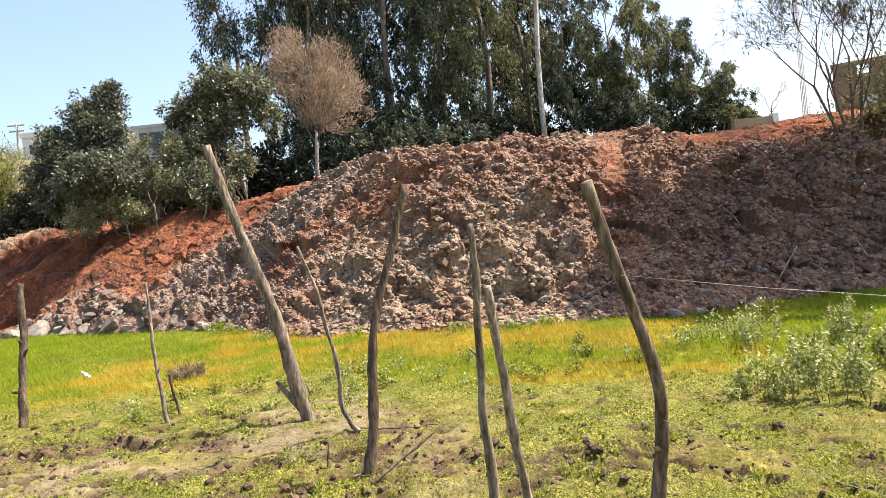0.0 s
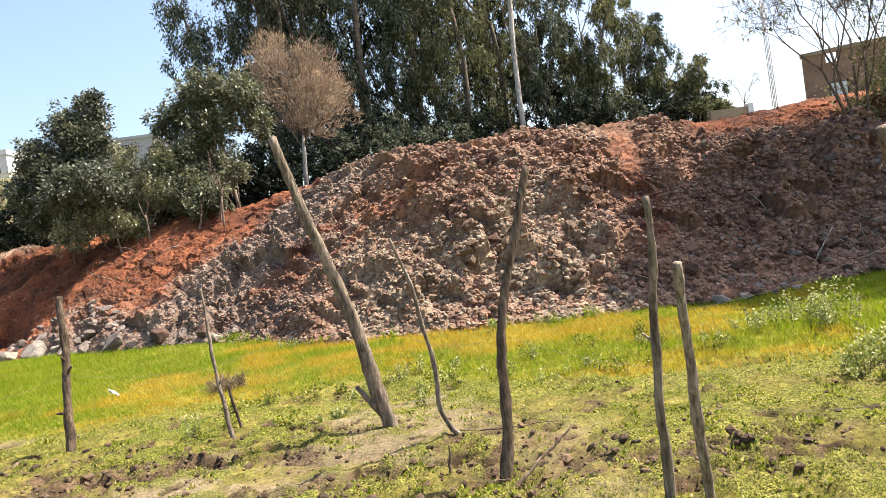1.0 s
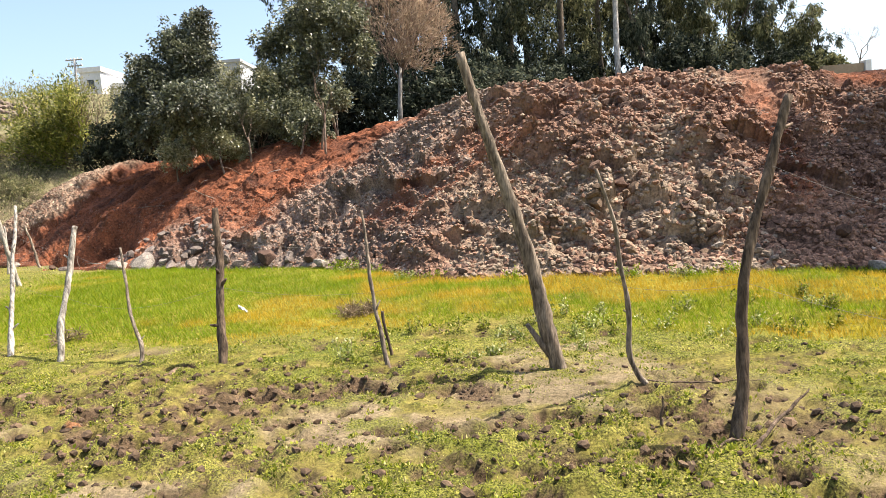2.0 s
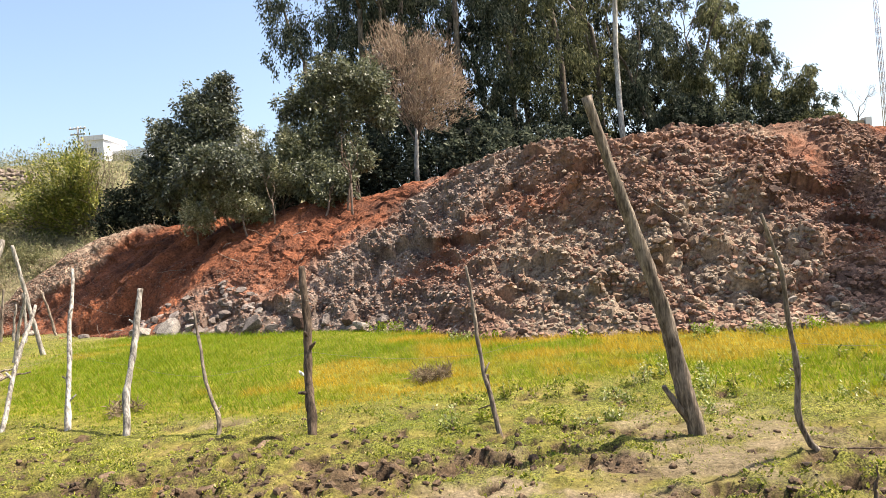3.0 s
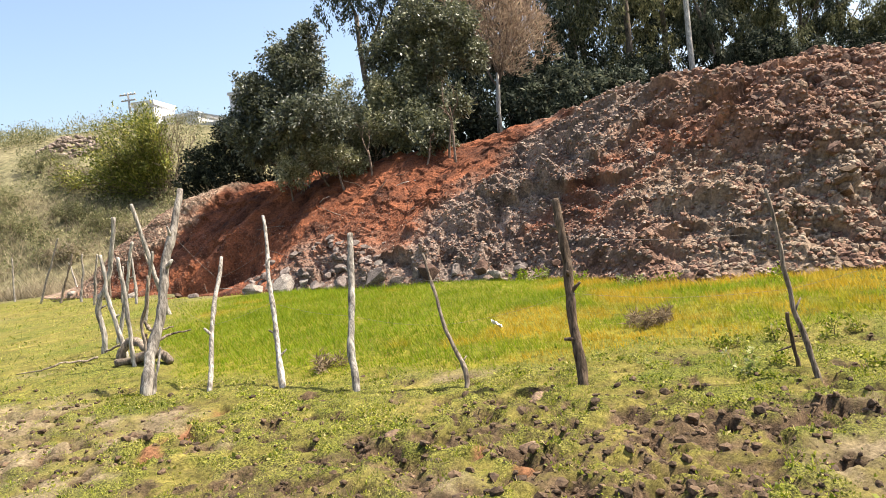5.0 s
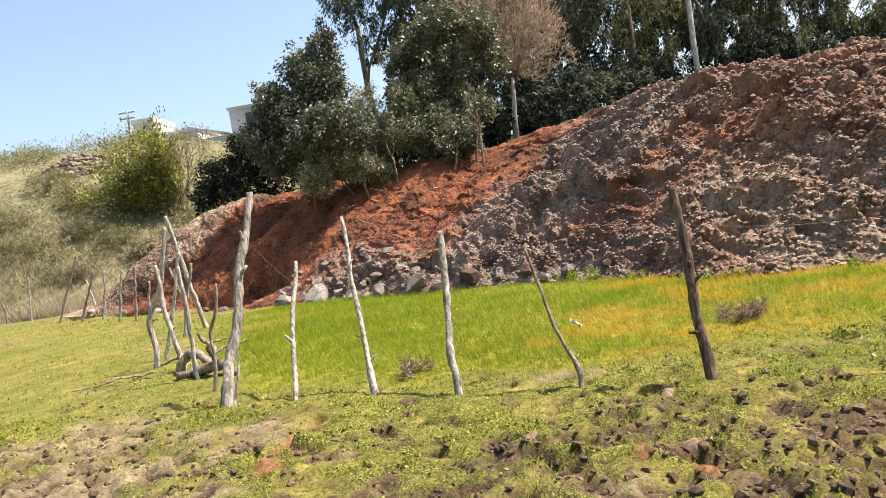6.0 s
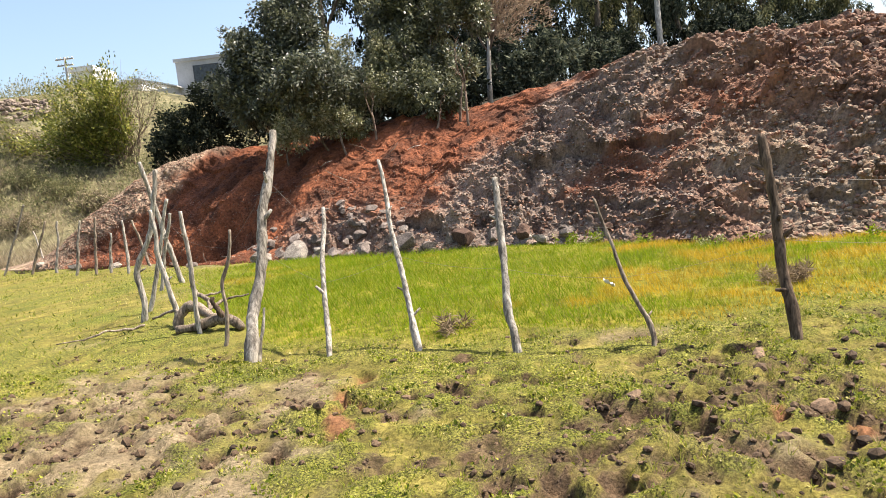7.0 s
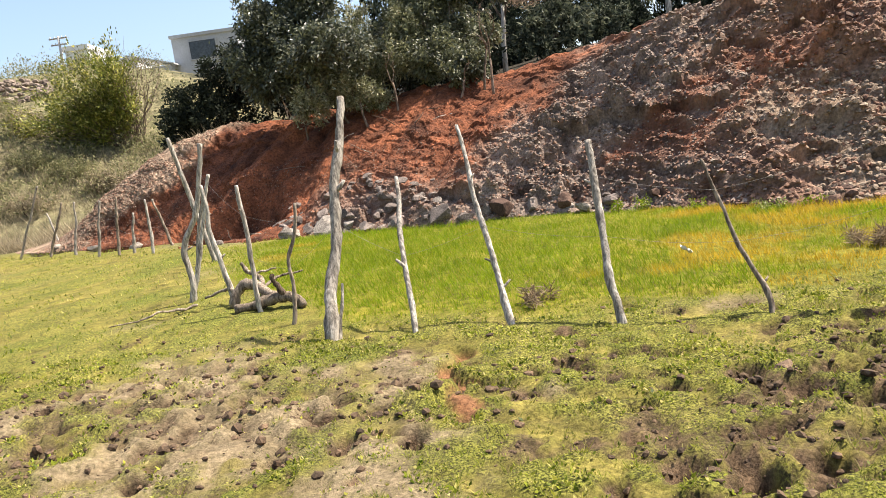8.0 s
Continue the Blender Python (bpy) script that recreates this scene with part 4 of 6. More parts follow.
shrub("evergreen_tree", -6.0, 23.3, [(-5.4, 23.1, 6.85), (-6.5, 23.0, 7.1), (-6.9, 23.1, 6.5), (-7.7, 23.0, 6.15), (-6.2, 23.0, 5.9), (-5.0, 23.2, 5.9), (-7.1, 22.8, 5.2), (-7.9, 22.8, 5.0), (-6.4, 22.6, 4.6), (-7.6, 22.3, 4.2), (-6.9, 21.7, 3.9), (-6.4, 20.9, 3.55), (-6.0, 20.7, 3.45), (-7.2, 21.4, 3.7), (-6.6, 20.5, 3.15), (-5.6, 21.6, 4.3), (-6.4, 22.2, 4.1), (-7.4, 22.4, 4.7)],
      [(0.65, 0.7, 0.6), (0.7, 0.7, 0.55), (0.75, 0.8, 0.6), (0.45, 0.6, 0.5), (0.7, 0.8, 0.6), (0.4, 0.6, 0.55), (0.75, 0.8, 0.6), (0.4, 0.6, 0.5), (0.5, 0.6, 0.5), (0.5, 0.6, 0.5), (0.55, 0.6, 0.5), (0.45, 0.5, 0.4), (0.35, 0.4, 0.35), (0.45, 0.5, 0.4), (0.3, 0.3, 0.25), (0.35, 0.5, 0.4), (0.5, 0.5, 0.5), (0.5, 0.5, 0.5)], 50000, 0.12, 0.42, LEAF_GREEN, BARK_TREE, 302,
      "dark evergreen tree with grey stems showing below its crown", 6, 4.2, "tree", 0.25, ragged=0.4)
shrub("bush", -8.6, 22.9, [(-8.9, 22.5, 4.9), (-8.3, 22.3, 4.2), (-9.4, 22.2, 4.2), (-8.9, 22.2, 3.5), (-9.7, 21.7, 3.5), (-9.2, 21.2, 3.2), (-7.7, 22.2, 4.9), (-7.9, 21.8, 3.9), (-8.6, 21.5, 3.0), (-10.3, 21.0, 3.0)], [(0.5, 0.5, 0.7), (0.5, 0.5, 0.5), (0.5, 0.5, 0.6), (0.6, 0.5, 0.5), (0.5, 0.5, 0.5), (0.5, 0.4, 0.4), (0.4, 0.5, 0.7), (0.45, 0.5, 0.5), (0.5, 0.4, 0.35), (0.6, 0.5, 0.4)], 26000, 0.10, 0.34, LEAF_OLIVE, TWIG, 303,
      "olive-green bush with bare grey stems", 8, 3.0)
# thicket whose shade is painted into its leaves by LEAF_SHADE
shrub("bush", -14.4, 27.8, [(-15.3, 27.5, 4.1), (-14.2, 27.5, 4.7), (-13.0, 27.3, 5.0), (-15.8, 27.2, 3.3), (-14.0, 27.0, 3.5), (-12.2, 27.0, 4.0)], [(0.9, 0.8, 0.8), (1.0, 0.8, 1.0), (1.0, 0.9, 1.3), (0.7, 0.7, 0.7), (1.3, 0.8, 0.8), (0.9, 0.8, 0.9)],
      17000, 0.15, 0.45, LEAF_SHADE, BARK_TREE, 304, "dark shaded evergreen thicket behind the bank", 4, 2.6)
# the pale dry tree
pz = ground_z(-4.42, 28.3)
lines = [(np.array([(-4.42, 28.3, pz - 0.1), (-4.38, 28.3, pz + 0.9), (-4.30, 28.28, pz + 1.7), (-4.25, 28.3, pz + 2.3)]), np.array([0.10, 0.085, 0.075, 0.065]), 0)]
limbs = []
for k, (lx, ly) in enumerate([(-0.42, 0.1), (0.36, -0.1), (-0.05, 0.25), (0.6, 0.2), (-0.2, -0.3), (0.12, 0.0)]):
    limbs.append(limb_tree((-4.27 + 0.02 * k, 28.3, pz + 1.75 + 0.1 * k), 5.4, 0.042, 311 + k, 3, 4, 0.34, 0.0, 0.33, 0.72, shrink=0.68, lean=(lx, ly))[0])
rt = rng(312)
TC = np.array([-4.3, 28.3, 5.6])
n = 20000
u = rt.normal(size=(n, 3))
u /= np.linalg.norm(u, axis=1)[:, None]
u = u * rt.uniform(0.12, 1.0, (n, 1)) ** 0.5
tw = np.array([-4.0, 28.3, 7.9]) + u * (1.85, 1.8, 2.1) * (0.8 + 0.45 * fbm(u[:, 0] * 3, u[:, 1] * 3, u[:, 2] * 3, 2, 315))[:, None]
tw[:, 0] -= 0.30 * (tw[:, 2] - 7.9)
keep = fbm(tw[:, 0] * 1.4, tw[:, 1] * 1.4, tw[:, 2] * 1.4, 3, 313) > 0.47
tw = tw[keep]
td = (tw - TC) / np.linalg.norm(tw - TC, axis=1)[:, None] + rt.normal(0, 0.5, tw.shape)
pt = leaves(tw, td, rt.uniform(0.08, 0.34, len(tw)), rt.uniform(0.012, 0.04, len(tw)), 314)
dry = tree("dry_tree", (-4.42, 28.3, pz - 0.1), "small tree with a dense crown of dry tan twigs and leaves", "tree", lines, BARK_PALE, pt, LEAF_TAN)
for one in limbs:
    limb_v, limb_f = wood(one, (6, 5, 4, 3, 3))
    part("limb", (limb_v - np.array([-4.42, 28.3, pz - 0.1]), limb_f), TWIG, dry)
# yellow-green shrub on the hillside
def fan_bush(x, y, z):
    """Many stems fanning out of one root; leaves on most, a few bare ones on the sunny side."""
    r = rng(321)
    base = np.array([x, y, z - 0.2])
    lines, P, D = [], [], []
    for k in range(56):
        bare = k >= 42
        a = r.uniform(-0.05, 0.42) if bare else -1.1 + 1.12 * (k + r.uniform(0, 1)) / 42
        length = r.uniform(2.6, 4.2) if bare else r.uniform(0.6, 1.05) * (4.35 - 0.3 * math.cos(a * 2))
        d = np.array([math.sin(a), r.uniform(-0.45, 0.35), math.cos(a)])
        d /= np.linalg.norm(d)
        f = np.linspace(0, 1, 9)
        pts = base + r.normal(0, 0.15, 3) * (1.5, 1, 0) + np.outer(f, d) * length + np.outer(f ** 2, (0.35 * d[0], 0, -0.5 * abs(math.sin(a)))) * length * 0.5
        pts[1:-1] += r.normal(0, 0.05, (7, 3))
        lines.append((pts, np.linspace(0.035, 0.008, 9), 2))
        for j in range(3, 9):
            for _ in range(2):
                e = d + r.normal(0, 0.55, 3) + (0, 0, 0.2)
                tw = np.stack([pts[j], pts[j] + e * 0.35, pts[j] + e * 0.7 - (0, 0, 0.05)])
                lines.append((tw, np.array([0.010, 0.007, 0.004]), 3))
                if not bare:
                    n = int(r.uniform(24, 76) * (j > 2))
                    P.append(tw[0] + (tw[2] - tw[0]) * r.uniform(0.1, 1.15, (n, 1)) + r.normal(0, 0.13, (n, 3)))
                    D.append(np.repeat(e[None], n, 0) + r.normal(0, 0.8, (n, 3)) - (0, 0, 0.3))
    P, D = np.concatenate(P), np.concatenate(D)
    L = 0.165 * r.uniform(0.6, 1.3, len(P))
    tree("bush", tuple(base), "loose yellow-green bush with many thin stems", "bush", lines, TWIG, leaves(P, D, L, L * 0.36, 322), LEAF_YELLOW)


fan_bush(-20.7, 35.4, ground_z(-20.7, 35.4) - 0.3)
# low bushes at the foot of the hillside
for k, (x, y, w, h) in enumerate([(-22.4, 32.6, 0.9, 0.8), (-20.9, 31.8, 0.8, 0.7), (-24.3, 33.0, 1.1, 0.9), (-23.4, 30.6, 0.9, 0.6), (-26.5, 32.0, 1.1, 0.9), (-19.6, 31.6, 0.6, 0.6), (-28.6, 33.6, 1.2, 1.0), (-25.6, 35.4, 1.1, 1.0), (-27.8, 36.8, 1.2, 0.9)]):
    z = ground_z(x, y)
    shrub("bush", x, y, [(x, y, z + h * 0.6), (x + w * 0.6, y - 0.1, z + h * 0.45), (x - w * 0.6, y, z + h * 0.5)], [(w * 0.7, w * 0.6, h * 0.6), (w * 0.6, w * 0.5, h * 0.5), (w * 0.6, w * 0.5, h * 0.55)],
          3600, 0.085, 0.4, LEAF_STRAW if k % 2 else LEAF_SCRUB, TWIG, 370 + k, "low dry grey-brown bush at the foot of the hillside" if k % 2 else "low grey-green bush at the foot of the hillside", 2, h * 0.9, group="bushes on the hillside", ragged=0.4)
# undergrowth behind the bank; LEAF_SHADE paints most of it as deep shade
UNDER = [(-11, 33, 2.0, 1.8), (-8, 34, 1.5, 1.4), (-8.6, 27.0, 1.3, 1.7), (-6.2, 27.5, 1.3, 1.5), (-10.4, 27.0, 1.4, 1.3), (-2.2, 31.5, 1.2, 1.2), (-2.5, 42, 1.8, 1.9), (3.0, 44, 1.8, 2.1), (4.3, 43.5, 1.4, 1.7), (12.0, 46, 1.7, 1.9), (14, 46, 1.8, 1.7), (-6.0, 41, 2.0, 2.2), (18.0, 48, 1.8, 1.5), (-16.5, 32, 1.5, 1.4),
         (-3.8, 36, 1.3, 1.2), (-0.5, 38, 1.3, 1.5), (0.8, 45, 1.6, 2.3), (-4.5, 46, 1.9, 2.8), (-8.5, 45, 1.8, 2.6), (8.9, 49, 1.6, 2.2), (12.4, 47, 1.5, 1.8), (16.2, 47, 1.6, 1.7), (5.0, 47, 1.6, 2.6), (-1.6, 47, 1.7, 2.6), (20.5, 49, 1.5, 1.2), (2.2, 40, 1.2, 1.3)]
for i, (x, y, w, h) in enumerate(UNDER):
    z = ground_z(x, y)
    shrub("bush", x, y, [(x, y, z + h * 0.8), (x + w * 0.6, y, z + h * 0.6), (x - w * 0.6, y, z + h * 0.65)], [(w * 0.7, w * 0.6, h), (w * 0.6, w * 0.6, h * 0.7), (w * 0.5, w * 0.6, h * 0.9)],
          2200, 0.26, 0.42, LEAF_SHADE if i % 5 else LEAF_EUC, TWIG, 340 + i, "undergrowth bush below the gum trees, mostly coloured as in deep shade", 1, h, group="undergrowth", ragged=0.4)
# bare tree at the bank's end
bz = 1.9
lines = []
for k, (dx, dy, lx, ly, hh) in enumerate([(0, 0, -0.16, 0.0, 8.0), (0.15, 0.1, 0.02, 0.1, 8.4), (-0.12, -0.05, -0.5, -0.1, 7.0), (0.3, 0, 0.2, 0.1, 7.8), (0.1, -0.2, -0.05, -0.15, 7.2), (0.4, 0.1, 0.4, 0.0, 7.0)]):
    l, t = limb_tree((9.5 + dx, 15.6 + dy, bz), hh, 0.036, 400 + k, 3, 5, 0.36, 0.0, 0.33, 0.72, shrink=0.68, lean=(lx, ly))
    lines += l
tipP = np.concatenate([p[-1:] for p, rr, l in lines if l >= 4])
rr_ = rng(411)
sel = np.repeat(rr_.choice(len(tipP), 260), 4)
bt = leaves(tipP[sel] + rr_.normal(0, 0.07, (1040, 3)), rr_.normal(0, 0.5, (1040, 3)) + (0, 0, -1), 0.13, 0.05, 412)
sz = 0.3
lines2, t2 = limb_tree((13.2, 11.6, sz), 11, 0.24, 421, 3, 3, 0.4, 0.0, 0.5, 0.7, shrink=0.6, lean=(-0.1, 0.1))
tree("evergreen_tree", (13.2, 11.6, sz), "large leafy tree shading the end of the bank", "tree", lines2, BARK_TREE,
     crown([(9.0, 12.6, 9.0), (8.4, 12.7, 8.8), (11.4, 13.4, 9.4), (13.6, 13.0, 9.0), (10.3, 14.2, 9.2), (12.8, 14.4, 9.4), (8.9, 13.9, 8.8), (11.0, 12.0, 8.8), (13.6, 11.6, 9.0), (15.4, 13.2, 9.0), (15.2, 15.0, 9.2), (9.9, 11.4, 8.8), (12.2, 11.0, 8.8), (9.4, 13.2, 9.0), (11.4, 14.6, 9.4)],
           [(1.2, 1.1, 0.9), (0.9, 1.0, 0.8)] + [(1.5, 1.4, 1.1)] * 13, 9900, 0.5, 0.6, 422, 0.2, 0.1), LEAF_DARK)
thick = crown([(9.6, 15.7, 2.6), (10.4, 15.9, 3.2), (9.2, 15.5, 2.0), (10.0, 15.4, 3.9), (10.9, 15.6, 2.4)], [(0.7, 0.5, 0.9), (0.6, 0.5, 0.9), (0.5, 0.4, 0.5), (0.6, 0.5, 0.8), (0.7, 0.5, 0.8)], 5200, 0.11, 0.35, 431, 0.1, 0.1)
l3, t3 = limb_tree((9.9, 15.7, 1.6), 3.4, 0.03, 432, 3, 3, 0.4, 0.0, 0.45, 0.7, shrink=0.65)
tree("dry_bush", (9.9, 15.7, 1.6), "brown half-dry bush around the bare stems", "bush", l3, TWIG, thick, LEAF_SCRUB)
tree("bare_tree", (9.5, 15.6, bz), "leafless many-stemmed tree with a few hanging leaves", "tree", lines, TWIG, bt, LEAF_OLIVE, "sparse hanging leaves")


# ---- buildings and poles far off ----
def house(name, x, y, z, w, d, h, wall, label, category="house", turn=0.0, windows=(), roof=None, parapet=0.0):
    e = new(name)
    e.matrix_world = pose(x, y, z, 0, 0, turn)
    part("wall", box(0, 0, -3, w, d, h), wall, e, shade=False)
    if parapet:
        part("parapet", box(-0.15, -0.15, h, w + 0.15, d + 0.15, h + parapet), wall, e, shade=False)
    for wx, wz, ww, wh in windows:
        win = part("window", box(wx, -0.05, wz, wx + ww, 0.04, wz + wh), DARK_GLASS, e, shade=False)
        part("frame", join([box(wx - 0.08, -0.09, wz - 0.08, wx, 0.03, wz + wh + 0.08), box(wx + ww, -0.09, wz - 0.08, wx + ww + 0.08, 0.03, wz + wh + 0.08),
                            box(wx, -0.09, wz + wh, wx + ww, 0.03, wz + wh + 0.08), box(wx, -0.09, wz - 0.08, wx + ww, 0.03, wz)]), wall, win, shade=False)
    if roof is not None:
        mat_r, rise = roof
        V = np.array([(-0.4, -0.4, h + rise), (w + 0.4, -0.4, h), (w + 0.4, d + 0.4, h), (-0.4, d + 0.4, h + rise)], float)
        V = np.concatenate([V + (0, 0, 0.02), V + (0, 0, 0.14)])
        F = np.array([(3, 2, 1, 0), (4, 5, 6, 7), (0, 1, 5, 4), (1, 2, 6, 5), (2, 3, 7, 6), (3, 0, 4, 7)])
        part("roof", (V, F), mat_r, e, shade=False)
    return tagged(e, label, category)


house("white_house", -42.0, 75, 12.4, 2.2, 5, 3.4, WALL_WHITE, "white flat-roofed house block on the hilltop", parapet=0.5, windows=((0.7, 1.6, 0.8, 1.0),))
house("grey_house", -47.6, 76, 11.2, 5.2, 6, 2.4, WALL_GREY, "low grey house wing with a parapet on the hill", parapet=0.3, windows=((3.4, 1.2, 1.1, 0.9),))
house("white_house", -39.6, 77, 12.3, 3.6, 6, 2.2, WALL_WHITE, "low white annex between house and shed", parapet=0.3, windows=((1.0, 1.0, 0.9, 0.8),))
house("shed", -35.1, 73.5, 10.75, 3.7, 5, 2.2, WALL_GREY, "grey shed with a bright sheet-metal roof", "shed", roof=(ROOF_METAL, 1.3))
house("grey_building", -31.5, 75, 11.0, 6.5, 6, 4.6, WALL_GREY, "large plain grey building with one dark opening", "building", windows=((1.7, 2.4, 2.6, 1.7),), parapet=0.3)


def unfinished_house():
    """Brown walls, with a band of openings under a heavy edge beam."""
    e = new("brick_house")
    e.matrix_world = pose(29.0, 50, 5.0, 0, 0, -31)
    part("wall", box(0, 0, -2, 15, 8, 4.6), WALL_BRICK, e, shade=False)
    for x0, x1 in ((0.0, 1.5), (2.2, 8.4), (9.2, 15.0)):
        part("pillar", box(x0, 0.02, 4.6, x1, 0.5, 5.3), WALL_BRICK, e, shade=False)
    part("edge_beam", box(-0.1, -0.06, 5.3, 15.2, 0.6, 5.55), WALL_TAN, e, shade=False)
    win = part("window", box(1.6, -0.05, 2.2, 2.6, 0.04, 3.1), WALL_WHITE, e, "pale boarded window", shade=False)
    part("frame", box(1.5, -0.03, 2.1, 2.7, 0.03, 3.2), ROOF_DARK, win, shade=False)
    return tagged(e, "unfinished brown brick house with openings under its beam", "house")


unfinished_house()
low_wall = part("low_wall", box(19.6, 45, 5.4, 22.0, 45.4, 6.85), WALL_TAN, None, shade=False, at=(19.6, 45, 5.4))
tagged(low_wall, "low tan rendered wall beyond the bank", "wall")
wall_post = part("gate_post", box(22.06, 44.9, 5.4, 22.4, 45.5, 7.0), WALL_WHITE, None, shade=False, at=(22.06, 44.9, 5.4))
tagged(wall_post, "pale post at the end of the low wall", "post")
shrub("bush", 20.2, 47.5, [(19.6, 47.3, 7.3), (20.8, 47.3, 7.5), (21.6, 47.3, 7.2)], [(0.8, 0.6, 0.6), (0.8, 0.6, 0.6), (0.6, 0.5, 0.5)], 1500, 0.25, 0.4, LEAF_EUC_WARM, TWIG, 325, "bright green bush behind the low wall", 3, 1.4)
fz = ground_z(24.4, 50)
lf, tf = limb_tree((24.4, 50, fz - 0.1), 4.6, 0.05, 441, 3, 4, 0.4, 0.0, 0.4, 0.7, shrink=0.65)
tree("bare_tree", (24.4, 50, fz - 0.1), "small leafless tree beyond the low wall", "tree", lf, TWIG, None, None)


def utility_pole(x, y, z, h, arms, label):
    e = new("utility_pole")
    e.location = (x, y, z)
    part("post", tube([(0, 0, -1), (0, 0, h * 0.5), (0.03, 0, h)], [0.16, 0.14, 0.11], 8), CONCRETE, e)
    for az, aw in arms:
        arm = part("crossarm", box(-aw, -0.06, az - 0.06, aw, 0.06, az + 0.06), BARK_GREY, e, shade=False)
        for k in (-0.85, -0.4, 0.4, 0.85):
            part("insulator", tube([(k * aw, 0, az + 0.06), (k * aw, 0, az + 0.2)], [0.05, 0.04], 6), WALL_WHITE, arm)
    return tagged(e, label, "utility pole")


utility_pole(-42.2, 74.6, 11.7, 5.6, ((5.4, 0.9), (4.8, 0.8)), "grey utility pole with two crossarms beside the white house")


def lattice_mast(x, y, z, h, w):
    """A slender mast of four legs with ties and slanting braces."""
    e = new("lattice_mast")
    e.location = (x, y, z)
    for sx in (-1, 1):
        for sy in (-1, 1):
            part("leg", tube([(sx * w, sy * w, -1), (sx * w * 0.8, sy * w * 0.8, h)], [0.034, 0.026], 6), MAST_PAINT, e)
    n = int(h / 0.8)
    for k in range(n):
        z0, z1 = k * h / n, (k + 1) * h / n
        q = w * (1 - 0.2 * k / n)
        part("brace", join([tube([(-q, -q, z0), (q, -q, z1)], [0.012, 0.012], 4), tube([(q, q, z0), (-q, q, z1)], [0.012, 0.012], 4), tube([(-q, q, z0), (-q, -q, z1)], [0.012, 0.012], 4),
                            tube([(q, -q, z0), (q, q, z1)], [0.012, 0.012], 4), tube([(-q, -q, z1), (q, -q, z1)], [0.012, 0.012], 4)]), MAST_PAINT, e)
    return tagged(e, "tall slender pale lattice mast beyond the bank", "mast")


lattice_mast(32.2, 60, 6.5, 14.5, 0.14)


# ---- fence of rough stakes ----
def stake(base, top, r0, r1, seed, bark, label, bends=0.05, stubs=0, kink=None, sides=12, forks=()):
    r = rng(seed)
    b, t = np.asarray(base, float), np.asarray(top, float)
    b = np.array([b[0], b[1], float(pasture(np.array([b[0]]), np.array([b[1]]))[0])]) if len(base) == 2 else b
    n = 40
    f = np.linspace(0, 1, n)
    L = np.linalg.norm(t - b)
    d = (t - b) / L
    s1 = np.cross(d, (0, 1, 0.2))
    s1 /= np.linalg.norm(s1)
    s2 = np.cross(d, s1)
    w1 = (vnoise(f * 3.2 + seed, 0, 0, seed) - 0.5) * 2
    w2 = (vnoise(f * 3.2 + seed, 5, 0, seed) - 0.5) * 2
    fade = np.sin(np.pi * f) ** 0.6
    w1 = w1 + 0.5 * (vnoise(f * 9 + seed, 9, 0, seed) - 0.5)
    w2 = w2 + 0.5 * (vnoise(f * 9 + seed, 13, 0, seed) - 0.5)
    P = b + np.outer(f, t - b) + np.outer(w1 * fade * bends, s1) + np.outer(w2 * fade * bends, s2)
    if kink:
        for kf, ka, kb, *wide in kink:
            P += np.outer(np.exp(-((f - kf) / (wide[0] if wide else 0.16)) ** 2) * fade ** 0.5, np.array([ka, kb, 0.0]))
    P = np.vstack([P[0] - d * 0.15, P])
    f = np.concatenate([[0], f])
    R = r0 + (r1 - r0) * f
    R = R * (1 + 0.14 * (vnoise(f * 13 + seed, 2, 0, seed + 5) - 0.5) + 0.10 * (vnoise(f * 4 + seed, 6, 0, seed + 7) - 0.5))
    e = new("fence_stake")
    e.location = b
    part("pole", (lambda VF: (VF[0] - b, VF[1]))(tube(P, R, sides, 0.8, seed)), bark, e)
    for k in range(stubs):
        q = int(r.uniform(8, n - 3))
        a = r.uniform(0, 6.28)
        dirn = s1 * math.cos(a) + s2 * math.sin(a) + d * 0.7
        pts = [P[q], P[q] + dirn * R[q] * 1.6, P[q] + dirn * R[q] * r.uniform(2, 3.2)]
        part("branch_stub", (lambda VF: (VF[0] - b, VF[1]))(tube(pts, [R[q] * 0.5, R[q] * 0.38, R[q] * 0.28], 6)), bark, e)
    for ff, dx, dy, dz, fr in forks:
        q = 1 + int(ff * (n - 1))
        way = np.array([dx, dy, dz])
        pts = [P[q] - way * 0.1, P[q] + way * 0.45 + r.normal(0, 0.006, 3), P[q] + way]
        part("branch_stub", (lambda VF: (VF[0] - b, VF[1]))(tube(pts, [fr, fr * 0.85, fr * 0.6], 8, 0.6, seed)), bark, e)
    tagged(e, label, "fence stake", "stakes of the wire fence")
    return e, P


LINE = []


def fence(*args, wired=True, **kw):
    e, P = stake(*args, **kw)
    if wired:
        LINE.append(P)
    return e


STAKE, THIN = "rough grey wooden fence stake stuck in the pasture", "thin crooked stick used as a fence stake"
fence((0.72, 2.66), (0.56, 2.44, 1.722), 0.031, 0.020, 1, BARK_DARK, "crooked dark brown fence stake leaning over in the turf", 0.012, 2, kink=((0.52, 0.14, 0.0, 0.34),), forks=((0.12, 0.10, 0.02, 0.02, 0.012),))
fence((0.38, 3.75), (0.25, 3.42, 1.314), 0.026, 0.022, 2, BARK_BROWN, STAKE, 0.012, 0)
fence((0.20, 3.80), (0.205, 3.58, 1.627), 0.028, 0.016, 3, BARK_BROWN, STAKE, 0.02, 2)
